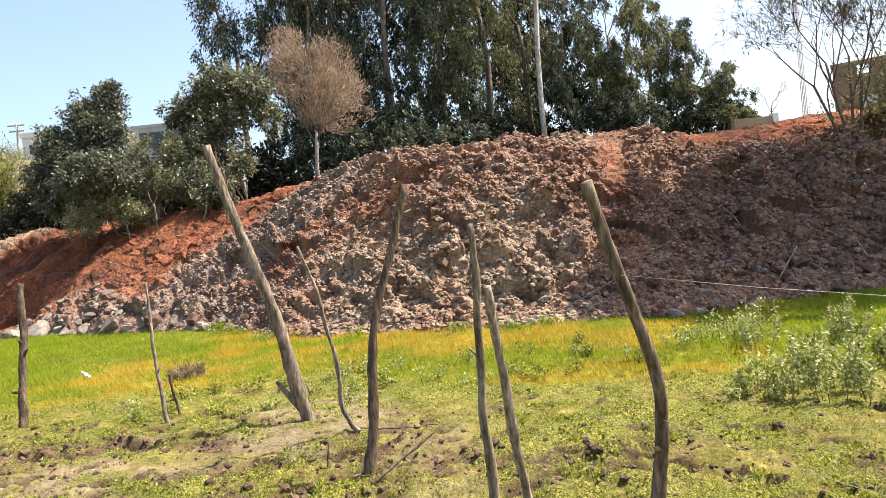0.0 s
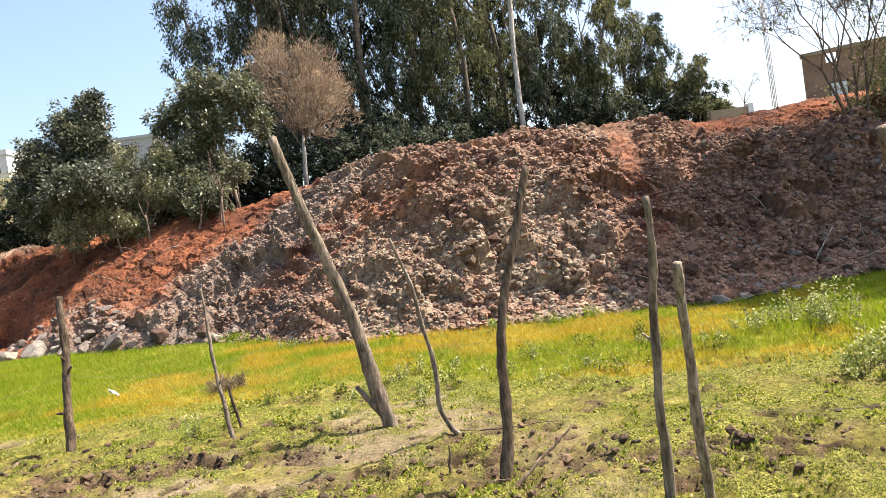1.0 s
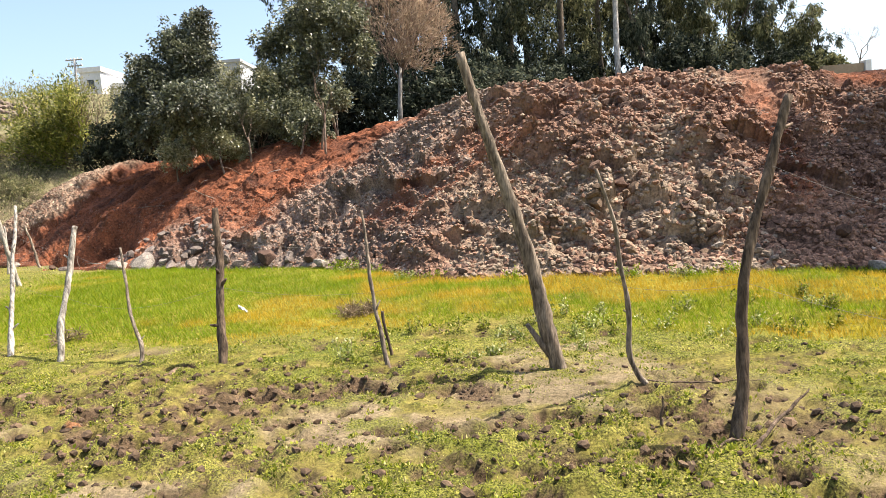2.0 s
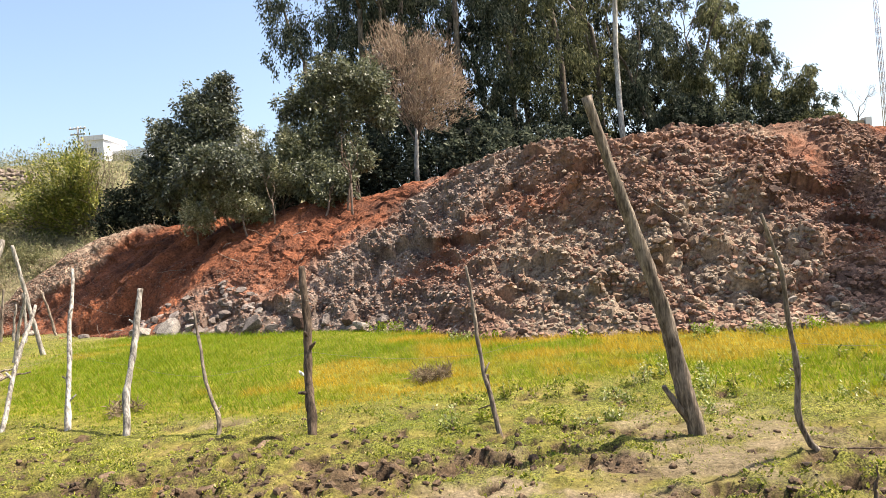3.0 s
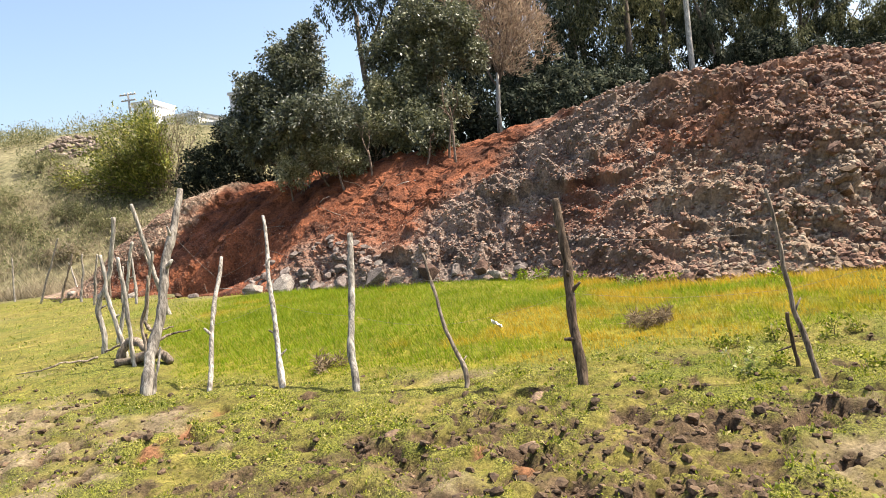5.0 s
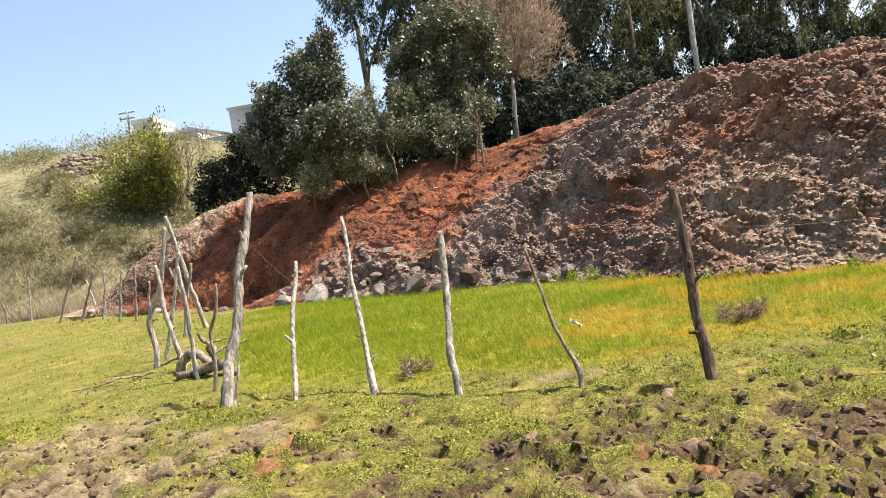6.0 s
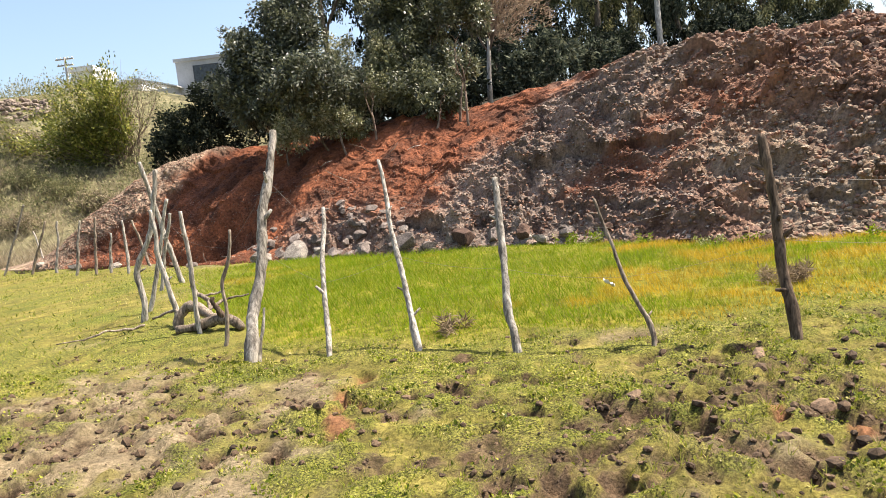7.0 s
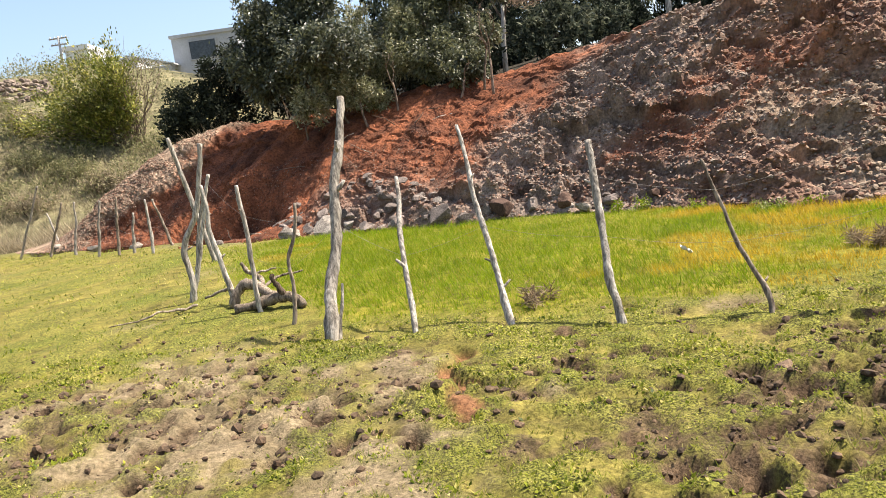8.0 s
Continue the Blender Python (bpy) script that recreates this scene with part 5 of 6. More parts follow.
fence((-0.55, 4.42), (-0.138, 4.606, 1.918), 0.034, 0.023, 4, BARK_DARK, "dark bark-covered fence stake with a bend near its top", 0.02, 2, kink=((0.55, -0.08, 0.0, 0.28),))
fence((-0.74, 5.58), (-1.034, 5.404, 1.604), 0.020, 0.011, 5, BARK_BROWN, THIN, 0.02, 2, kink=((0.12, -0.08, 0.0), (0.75, 0.03, 0.0)))
fence((-1.25, 6.28), (-1.871, 6.163, 2.546), 0.064, 0.035, 6, BARK_BROWN, "long weathered pole leaning steeply in the fence line", 0.02, 0, kink=((0.4, 0.06, 0.0, 0.35),), forks=((0.06, -0.22, -0.06, 0.34, 0.032),))
fence((-2.68, 6.70), (-2.83, 6.92, 1.40), 0.020, 0.011, 7, BARK_BROWN, THIN, 0.025, 2, kink=((0.35, -0.03, 0.0),), forks=((0.34, 0.05, 0.0, 0.10, 0.010),))
fence((-2.68, 7.02), (-2.73, 7.0, 0.48), 0.018, 0.012, 42, BARK_DARK, "short dark stick propped behind a thin stake", 0.01, 0, wired=False, forks=((0.4, -0.13, 0.0, -0.03, 0.008),))
fence((-4.25, 7.05), (-4.276, 7.33, 1.51), 0.044, 0.030, 8, BARK_DARK, STAKE, 0.02, 3, forks=((0.24, -0.09, -0.02, 0.03, 0.02),))
fence((-5.16, 7.33), (-5.42, 7.70, 1.18), 0.020, 0.012, 9, BARK_BROWN, THIN, 0.02, 1, kink=((0.13, 0.05, 0.0),))
fence((-6.13, 7.62), (-6.12, 8.15, 1.417), 0.034, 0.026, 10, BARK_GREY, STAKE, 0.02, 1, kink=((0.2, -0.03, 0.0),))
fence((-6.90, 7.98), (-7.106, 8.70, 1.692), 0.032, 0.014, 11, BARK_GREY, THIN, 0.02, 3)
fence((-7.67, 8.14), (-7.69, 8.93, 1.318), 0.026, 0.019, 12, BARK_GREY, STAKE, 0.03, 0, forks=((0.40, -0.07, 0.0, 0.08, 0.018),))
fence((-8.37, 8.27), (-8.09, 9.06, 2.086), 0.059, 0.034, 13, BARK_GREY, "thick pale weathered fence post with knots", 0.03, 1, kink=((0.2, -0.05, 0.0),), forks=((0.60, 0.10, -0.02, 0.09, 0.026),))
fence((-8.31, 8.30), (-8.24, 8.42, 0.52), 0.022, 0.010, 41, BARK_GREY, "short split stick leaning against the pale post", 0.01, 0, wired=False)
fence((-8.88, 9.2), (-8.69, 9.25, 1.20), 0.022, 0.016, 14, BARK_BROWN, THIN, 0.02, 1, kink=((0.55, -0.06, 0.0),))
fence((-9.37, 9.9), (-9.40, 9.95, 1.43), 0.028, 0.020, 15, BARK_GREY, STAKE, 0.02, 1)
fence((-10.55, 11.25), (-10.11, 11.25, 1.97), 0.045, 0.028, 16, BARK_GREY, "weathered crooked fence post", 0.02, 1, kink=((0.35, -0.14, 0.0),))
fence((-9.81, 10.5), (-9.95, 10.5, 1.48), 0.036, 0.024, 17, BARK_GREY, STAKE, 0.02, 1, kink=((0.6, -0.05, 0.0),), wired=False)
fence((-10.81, 12.08), (-10.34, 12.08, 1.60), 0.034, 0.022, 18, BARK_GREY, STAKE, 0.02, 1, wired=False)
fence((-11.5, 14.25), (-11.16, 14.25, 1.38), 0.036, 0.026, 19, BARK_GREY, STAKE, 0.02, 1)
fence((-11.45, 15.1), (-11.89, 15.11, 2.34), 0.05, 0.034, 20, BARK_GREY, "leaning weathered fence pole", 0.02, 0, wired=False)
for i, (x, y, h, lx) in enumerate([(-14.0, 19.9, 1.26, -0.3), (-13.87, 18.36, 1.3, 0.02), (-14.49, 18.84, 1.03, 0.11), (-14.9, 18.96, 1.44, 0.16), (-15.59, 19.39, 1.4, 0.26), (-17.04, 21.15, 1.45, 0.22), (-17.87, 21.46, 1.48, 0.55), (-19.76, 23.3, 2.03, 0.88), (-21.6, 24.6, 1.6, 0.1), (-23.2, 25.6, 1.7, -0.2), (-19.2, 24.6, 1.2, -0.3), (-25, 26.5, 1.6, 0.2)]):
    fence((x, y), (x + lx, y + 0.05, h), 0.036, 0.024, 30 + i, BARK_GREY if i % 3 else BARK_BROWN, "thin grey stake of the far fence line", 0.03, 0)


def wire(frac, seed):
    r = rng(seed)
    pts = [np.array([3.6, 2.6, 1.08]) if frac > 0.6 else np.array([2.4, 2.0, 0.3])]
    for P in LINE:
        k = min(len(P) - 1, 1 + int(round(frac * (len(P) - 2) * r.uniform(0.92, 1.04))))
        pts.append(P[k] + np.array([0, -0.03, 0]))
    full = []
    for a, b in zip(pts[:-1], pts[1:]):
        for f in np.linspace(0, 1, 7)[:-1]:
            sag = -0.03 * math.sin(math.pi * f) * np.linalg.norm(b - a)
            full.append(a + (b - a) * f + np.array([0, 0, sag]))
    full.append(pts[-1])
    full = np.array(full)
    ob = part("fence_wire", tube(full, np.full(len(full), 0.0011), 4), WIRE, at=full[0])
    return tagged(ob, "thin sagging rusty fence wire strung between the stakes", "wire", "strands of the wire fence")


wire(0.82, 1), wire(0.48, 2)

# ---- dead wood ----
def gnarl(pts, radii, n, amp, seed):
    """A line made uneven: more points, with wandering and knots."""
    P, q = np.asarray(pts, float), np.linspace(0, 1, len(pts))
    f = np.linspace(0, 1, n)
    L = np.stack([np.interp(f, q, P[:, k]) for k in range(3)], -1)
    for k in range(3):
        L[:, k] += amp * (fbm(f * 6 + seed, 3.0 * k, 0, 3, seed + k) - 0.5) * np.sin(np.pi * f) ** 0.5 * 2
    return L, np.interp(f, q, radii) * (1 + 0.4 * (vnoise(f * 12 + seed, 0, 0, seed + 9) - 0.5))


log = new("dead_log")
log.location = (-9.5, 10.3, G0)
LB = np.array([-9.5, 10.3, G0])
LOG_PARTS = [("stem", [(-9.66, 10.0, 0.13), (-9.43, 10.0, 0.15), (-9.26, 9.98, 0.19), (-9.08, 9.96, 0.21), (-8.97, 9.92, 0.16), (-8.90, 9.88, 0.09)], [0.045, 0.058, 0.062, 0.06, 0.05, 0.04]),
             ("stem", [(-9.74, 10.25, 0.10), (-9.72, 10.28, 0.24), (-9.61, 10.3, 0.33), (-9.47, 10.25, 0.32), (-9.30, 10.12, 0.23), (-9.18, 10.0, 0.20)], [0.055, 0.06, 0.058, 0.052, 0.05, 0.04]),
             ("branch", [(-9.08, 9.95, 0.20), (-9.14, 9.93, 0.31), (-9.19, 9.93, 0.39), (-9.19, 9.94, 0.46)], [0.034, 0.032, 0.030, 0.026]),
             ("branch", [(-9.50, 10.6, 0.11), (-9.63, 11.1, 0.27), (-9.80, 11.2, 0.36), (-9.87, 11.2, 0.47)], [0.03, 0.03, 0.028, 0.02]),
             ("branch", [(-9.75, 11.18, 0.32), (-9.63, 11.2, 0.33), (-9.45, 11.2, 0.35)], [0.02, 0.016, 0.009]),
             ("branch", [(-9.55, 10.5, 0.2), (-9.34, 10.9, 0.29), (-9.07, 10.9, 0.32)], [0.022, 0.016, 0.009]),
             ("branch", [(-9.70, 10.3, 0.26), (-9.9, 10.6, 0.27), (-10.2, 10.7, 0.18)], [0.026, 0.02, 0.012])]
for k, (nm, pts, rad) in enumerate(LOG_PARTS):
    part(nm, (lambda VF: (VF[0] - LB, VF[1]))(tube(*gnarl(pts, rad, 22, 0.02, k + 3), 9, 0.6, k + 5)), BARK_DARK if k == 2 else BARK_BROWN, log)
tagged(log, "dead fallen log with broken branches lying in grass", "log")
for x, y, sx, sy, turn in ((-4.71, 5.88, 0.13, 0.09, 20), (-4.60, 6.85, 0.11, 0.08, 70), (-5.62, 6.22, 0.09, 0.07, 40), (-1.62, 3.9, 0.07, 0.05, 10)):
    V, F = stone(2, int(900 + 100 * abs(x)), 0.4, 0.4)
    z = float(pasture(np.array([x]), np.array([y]))[0])
    ob = part("flat_stone", (V * (sx, sy, 0.09), F), PIECE_TAN, shade=False)
    ob.matrix_world = pose(x, y, z + 0.012, 6, -4, turn)
    tagged(ob, "flat pale stone lying in trodden turf", "stone", "flat stones in the pasture")

u_, v_ = np.meshgrid(np.linspace(-1, 1, 9), np.linspace(-1, 1, 9), indexing="ij")
SV = np.stack([u_ * 0.055 + 0.015 * v_ * v_, v_ * 0.03 * (1.2 - u_ * u_ * 0.6), 0.10 - 0.04 * u_ + 0.03 * (fbm(u_ * 2, v_ * 2, 0, 2, 991) - 0.5) * 2], -1).reshape(-1, 3)
SF = np.array([(i * 9 + j, i * 9 + 9 + j, i * 9 + 10 + j, i * 9 + 1 + j) for i in range(8) for j in range(8)])
scrap = part("plastic_scrap", (np.concatenate([SV, SV - (0, 0, 0.004)]), np.concatenate([SF, SF[:, ::-1] + 81])), WALL_WHITE)
scrap.location = (-4.92, 9.69, float(pasture(np.array([-4.92]), np.array([9.69]))[0]) - 0.01)
tagged(scrap, "crumpled scrap of white plastic caught in grass", "litter")
for k, (pts, rad, lab) in enumerate([([(-10.29, 10.66, 0.12), (-10.5, 10.55, 0.11), (-10.75, 10.32, 0.115), (-11.1, 10.15, 0.10)], 0.018, "long fallen branch lying on the turf"),
                                     ([(-0.5, 4.3, 0.12), (-0.3, 4.45, 0.22), (-0.1, 4.55, 0.33)], 0.014, "short dark broken stick leaning from mud"), ([(-0.72, 4.3, 0.1), (-0.62, 4.32, 0.16), (-0.52, 4.36, 0.14)], 0.012, "short curved dead twig on mud"),
                                     ([(-0.72, 5.6, 0.12), (-0.4, 5.5, 0.11), (0.0, 5.45, 0.12)], 0.007, "thin dry twig lying on turf"), ([(-0.85, 4.75, 0.1), (-0.84, 4.74, 0.28)], 0.012, "short dark stick standing in mud")]):
    ob = part("fallen_branch", tube(*gnarl(pts, np.linspace(rad, rad * 0.4, len(pts)), 18, 0.05 if k == 0 else 0.02, k + 31), 7, 0.5, k), BARK_BROWN if k == 0 else BARK_DARK, at=pts[0])
    tagged(ob, lab, "branch")

# ---- grasses ----
def grass_field():
    r = rng(500)
    n = 380000
    x, y = r.uniform(-13, 9, n), r.uniform(5.5, 17, n)
    soil, mud, tall, scrub = covers(x, y)
    keep = r.uniform(0, 1, n) < tall * 0.95
    x, y = x[keep], y[keep]
    z = pasture(x, y)
    k = fbm(x * 0.35, y * 0.35, 0, 3, 531)
    f = np.interp(x, BX, BF)
    dry = 0.62 * fbm(x * 0.42 + 9, y * 0.6, 0, 4, 533) + 0.38 * fbm(x * 1.3, y * 1.6, 0, 3, 534)
    dry = smooth(0.45, 0.57, dry + 0.13 * smooth(3.4, 0.8, f - y) * smooth(-5, -2, x) - 0.10 * smooth(2.0, 0.4, y - fence_y(x)) - 0.16 * smooth(-3.8, -6.5, x) - 0.22 * smooth(2.2, 4.2, x))
    H = (0.03 + 0.11 * k) * r.uniform(0.5, 1.3, len(x)) * (0.55 + 0.45 * smooth(0, 1.2, y - fence_y(x) - 0.3))
    a = 2.6 + 2.2 * (fbm(x * 0.25, y * 0.25, 0, 2, 535) - 0.5) + r.uniform(-3.1, 3.1, len(x)) * 0.8
    D = np.stack([np.cos(a), np.sin(a), np.zeros(len(x))], -1)
    V, F = blades(np.stack([x, y, z - 0.01], -1), D, H, r.uniform(0.005, 0.010, len(x)), 501, 0.55)
    ob = part("meadow_grass", (V, F), GRASS, attrs={"dry": np.repeat(dry, 4)})
    tagged(ob, "tall yellow-green meadow grass below the earth bank", "grass", kind="stuff")


grass_field()


def far_grass():
    r = rng(540)
    n = 26000
    x, y = r.uniform(-30, -9.5, n), r.uniform(7.5, 27, n)
    keep = (y < np.interp(x, BX, BF) + 0.1) & (y > 8.5 - 0.3 * (x + 9)) | ((x > -13) & (y > 9.5) & (y < np.interp(x, BX, BF)))
    x, y = x[keep], y[keep]
    n = len(x)
    q = r.uniform(0, 6.28, n)
    ob = part("pasture_grass", blades(np.stack([x, y, pasture(x, y) - 0.005], -1), np.stack([np.cos(q), np.sin(q), 0 * q], -1), r.uniform(0.02, 0.055, n), r.uniform(0.012, 0.026, n), 541, 0.6), TURF)
    tagged(ob, "short grazed grass beyond the fence", "grass", kind="stuff")


far_grass()


def turf_field():
    r = rng(520)
    n = 112000
    u = r.uniform(0, 1, n)
    x, y = r.uniform(-12, 4.2, n), 3.2 + 5.6 * u ** 1.6
    soil, mud, tall, scrub = covers(x, y)
    cl = clumps(x, y)
    keep = r.uniform(0, 1, n) < (1 - soil * 0.8) * (1 - mud * 0.97) * (1 - tall * 0.8) * (0.12 + 0.88 * cl) * (1 - smooth(0.15, 0.5, clay_mask(x, y)))
    x, y = x[keep], y[keep]
    k = 3
    C = np.repeat(np.stack([x, y, pasture(x, y)], -1), k, 0)
    n = len(C)
    out = r.normal(0, 1, (n, 3)) * (0.8, 0.8, 0.2) + (0, 0, 0.75)
    P = C + out * (1, 1, 0) * r.uniform(0.0, 0.022, (n, 1))
    tuft = np.repeat(r.uniform(0.55, 1.3, len(x)) * (0.65 + 0.9 * smooth(0.4, 0.62, fbm(x * 5, y * 5, 0, 2, 525))), k)
    L = r.uniform(0.009, 0.022, n) * tuft
    W = L * r.uniform(0.3, 0.7, n)
    ob = part("short_turf", leaves(P, out, L, W, 521), TURF)
    tagged(ob, "short patchy turf of clover and grass", "grass", kind="stuff")


turf_field()


def grass_tufts():
    """Short upright blades, in tufts, between the leaves of the turf."""
    r = rng(545)
    n = 15000
    x, y = r.uniform(-12, 4.6, n), 3.2 + 6.2 * r.uniform(0, 1, n) ** 1.3
    soil, mud, tall, scrub = covers(x, y)
    keep = r.uniform(0, 1, n) < (1 - soil * 0.85) * (1 - mud * 0.8) * (1 - tall * 0.9) * (0.15 + 0.85 * smooth(0.42, 0.6, fbm(x * 1.3, y * 1.3, 0, 3, 547)))
    x, y = x[keep], y[keep]
    k = 7
    big = np.repeat(r.uniform(0.5, 1.4, len(x)), k)
    n = len(x) * k
    q = r.uniform(0, 6.28, n)
    D = np.stack([np.cos(q), np.sin(q), 0 * q], -1)
    P = np.repeat(np.stack([x, y, pasture(x, y) - 0.004], -1), k, 0) + D * r.uniform(0, 0.022, (n, 1))
    ob = part("grass_tufts", blades(P, D, r.uniform(0.018, 0.05, n) * big, r.uniform(0.003, 0.006, n), 548, 0.55), TURF)
    tagged(ob, "short upright grass tufts among the turf", "grass", kind="stuff")


grass_tufts()

# ---- stones and clods ----
SHAPES = [shard(600 + k) if k % 2 else clod(600 + k) for k in range(16)]
CHIPS = [chip(670 + k) for k in range(14)]


def bank_stones(n, seed, lo, hi, power):
    r = rng(seed)
    P, s, (red, grey, tan) = on_bank(n, seed)
    size = lo + (hi - lo) * r.uniform(0, 1, n) ** power
    size = size * (1 + 0.25 * np.exp(-s * 8)) * (1 - 0.35 * red) * (1 - 0.35 * smooth(1.5, 4.5, P[:, 0])) * (1 + 0.7 * (1 - smooth(-18.0, -16.5, P[:, 0] - 1.5 * P[:, 2])))
    P[:, 2] -= 0.12 * size
    keep = (P[:, 2] > 0.02) & (r.uniform(0, 1, n) < (1 - 0.45 * red) * (0.8 + 0.2 * smooth(0.35, 0.55, fbm(P[:, 0] * 1.2, P[:, 1] * 1.2, P[:, 2], 3, 613))))
    pick = r.uniform(0, 1, n)
    kind = np.where(red > 0.55, 0, np.where(pick < grey * 0.6, 1, np.where(pick < grey * 0.6 + tan * 0.7, 2, 3)))
    kind = np.where((kind == 0) & (pick > 0.62), np.where(pick > 0.85, 1, 3), kind)
    return P, size, kind, keep


P, size, kind, keep = bank_stones(50000, 611, 0.022, 0.135, 3.0)
for k, (mt, lab, nm) in enumerate([(STONE_RED, "small red earth clods over the bank", "red_clods"), (STONE_GREY, "small grey stones over the bank", "grey_stones"),
                                   (STONE_TAN, "small tan clods over the bank", "tan_clods"), (STONE_BROWN, "small brown clods over the bank", "brown_clods")]):
    sel, wide = keep & (kind == k), size > 0.05
    heaps = [scatter(kinds, P[w], size[w], 620 + 10 * j + k, 1.0) for j, (kinds, w) in enumerate(((CHIPS, sel & ~wide), (SHAPES, sel & wide))) if w.any()]
    ob = part(nm, join(heaps), mt, shade=False)
    tagged(ob, lab, "stones", kind="stuff")


def mud_clods():
    r = rng(640)
    n = 40000
    x, y = r.uniform(-13, 4.5, n), 3 + 6.4 * r.uniform(0, 1, n) ** 1.15
    soil, mud, tall, scrub = covers(x, y)
    keep = r.uniform(0, 1, n) < mud * 0.9 + (0.014 + 0.055 * smooth(-5.5, -8.5, x) * smooth(0.40, 0.60, fbm(x * 1.1, y * 1.1, 0, 3, 643))) * (1 - tall) + 0.06 * soil
    x, y = x[keep], y[keep]
    near, size = [], []
    for cx, cy, cr in FURROW:
        k = int(3 + cr * 40)
        a, q = r.uniform(0, 6.28, k), cr * r.uniform(0.75, 1.7, k)
        near.append(np.stack([cx + np.cos(a) * q, cy + np.sin(a) * q], -1))
        size.append(0.008 + 0.026 * r.uniform(0, 1, k) ** 2)
    for cx, cy, ax, ay, amount in TRODDEN:
        k = int(230 * ax * ay * amount)
        near.append(np.stack([cx + ax * r.normal(0, 0.6, k), cy + ay * r.normal(0, 0.6, k)], -1))
        size.append(0.008 + 0.04 * r.uniform(0, 1, k) ** 2.2)
    near = np.concatenate(near)
    size = np.concatenate([0.004 + 0.024 * r.uniform(0, 1, len(x)) ** 2.4] + size)
    x, y = np.concatenate([x, near[:, 0]]), np.concatenate([y, near[:, 1]])
    P = np.stack([x, y, pasture(x, y) + 0.1 * size], -1)
    ob = part("mud_clods", scatter([clod(660 + k) for k in range(12)], P, size, 641), MUD_CLOD, shade=False)
    tagged(ob, "dark trodden mud clods scattered in the turf", "mud", kind="stuff")


mud_clods()

# boulders along the foot of the bank
BOULDERS = [(-9.75, 17.25, 0.36, 0), (-10.6, 17.55, 0.33, 0), (-8.9, 16.8, 0.22, 1), (-8.2, 16.3, 0.3, 1), (-7.4, 15.85, 0.34, 1), (-6.9, 15.6, 0.22, 1), (-6.2, 15.4, 0.36, 2), (-5.7, 15.2, 0.2, 1), (-5.2, 14.95, 0.25, 2),
            (3.3, 10.0, 0.26, 0), (4.15, 10.1, 0.17, 1), (4.5, 10.15, 0.2, 0), (2.2, 10.35, 0.2, 1), (1.5, 10.45, 0.16, 1), (1.1, 10.6, 0.13, 0), (2.05, 11.75, 0.2, 0), (0.8, 15.45, 0.2, 0), (-12.4, 18.4, 0.16, 1), (-13.1, 19.0, 0.13, 2),
            (2.75, 10.2, 0.15, 2), (3.75, 10.05, 0.13, 1), (-4.5, 14.5, 0.18, 1), (-3.9, 14.0, 0.16, 2), (-15.2, 20.6, 0.2, 0), (-16.8, 21.7, 0.22, 0), (-18.6, 23.2, 0.2, 0)]
for k, (x, y, s, c) in enumerate(BOULDERS):
    V, F = stone(3, 700 + k, 0.6, 0.75)
    s = s * (0.52 if x > 0 else 0.9)
    z = float(np.maximum(pasture(np.array([x]), np.array([y])), bank_base(np.array([x]), np.array([y]))[0])[0])
    ob = part("boulder", (V * s, F), (PALE_ROCK, PIECE_GREY, PIECE_BROWN)[c], shade=False)
    ob.matrix_world = pose(x, y, z + s * 0.22, 0, 0, (k * 77) % 360)
    tagged(ob, ("pale grey boulder at the foot of the bank", "grey boulder at the foot of the bank", "brown boulder at the foot of the bank")[c], "boulder", "boulders along the bank")

r = rng(760)
for k in range(34):
    x = r.uniform(-10.5, -4.0) if k < 18 else r.uniform(0.6, 5.2)
    y = float(np.interp(x, BX, BF)) + r.uniform(-0.05, 0.75)
    V, F = stone(2, 780 + k, 0.6, 0.75)
    z = float(np.maximum(pasture(np.array([x]), np.array([y])), bank_base(np.array([x]), np.array([y]))[0])[0])
    sz_ = r.uniform(0.09, 0.2) if k < 18 else r.uniform(0.06, 0.13)
    ob = part("boulder", (V * sz_, F), (PIECE_GREY, PALE_ROCK, PIECE_GREY, PIECE_BROWN)[k % 4], shade=False)
    ob.matrix_world = pose(x, y, z + sz_ * 0.25, r.uniform(-20, 20), r.uniform(-20, 20), (k * 53) % 360)
    tagged(ob, ("small grey rock fallen to the bank's foot", "small pale rock fallen to the bank's foot", "small grey rock fallen to the bank's foot", "small brown rock fallen to the bank's foot")[k % 4], "rock", "rocks at the bank's foot")

# larger lumps lying on the bank, each a piece of it
LUMPS = [np_mesh("lump", *stone(2, 800 + k, 0.5, 0.8), shade=False) for k in range(24)]
for k, me in enumerate(LUMPS):
    me.materials.append((PIECE_RED, PIECE_GREY, PIECE_TAN, PIECE_BROWN)[k % 4])
P, size, kind, keep = bank_stones(1500, 651, 0.08, 0.27, 2.6)
r = rng(652)
order = [i for i in np.argsort(-size) if keep[i] and -11 < P[i][0] < 8.5][:220]
low, _, (l_red, l_grey, l_tan) = on_bank(70, 653, -11.2, -7.4, 0.0, 0.30)
P, size, kind = np.concatenate([P, low]), np.concatenate([size, r.uniform(0.08, 0.19, 70)]), np.concatenate([kind, np.ones(70, int)])
order += list(range(len(P) - 70, len(P)))
for i in order:
    ob = new("lump", LUMPS[int(kind[i]) + 4 * int(r.randint(6))])
    ob.parent = heap
    ob.matrix_world = pose(*(P[i] - (0, 0, 0.25 * size[i])), r.uniform(-30, 30), r.uniform(-30, 30), r.uniform(0, 360)) @ Matrix.Scale(float(size[i]), 4)


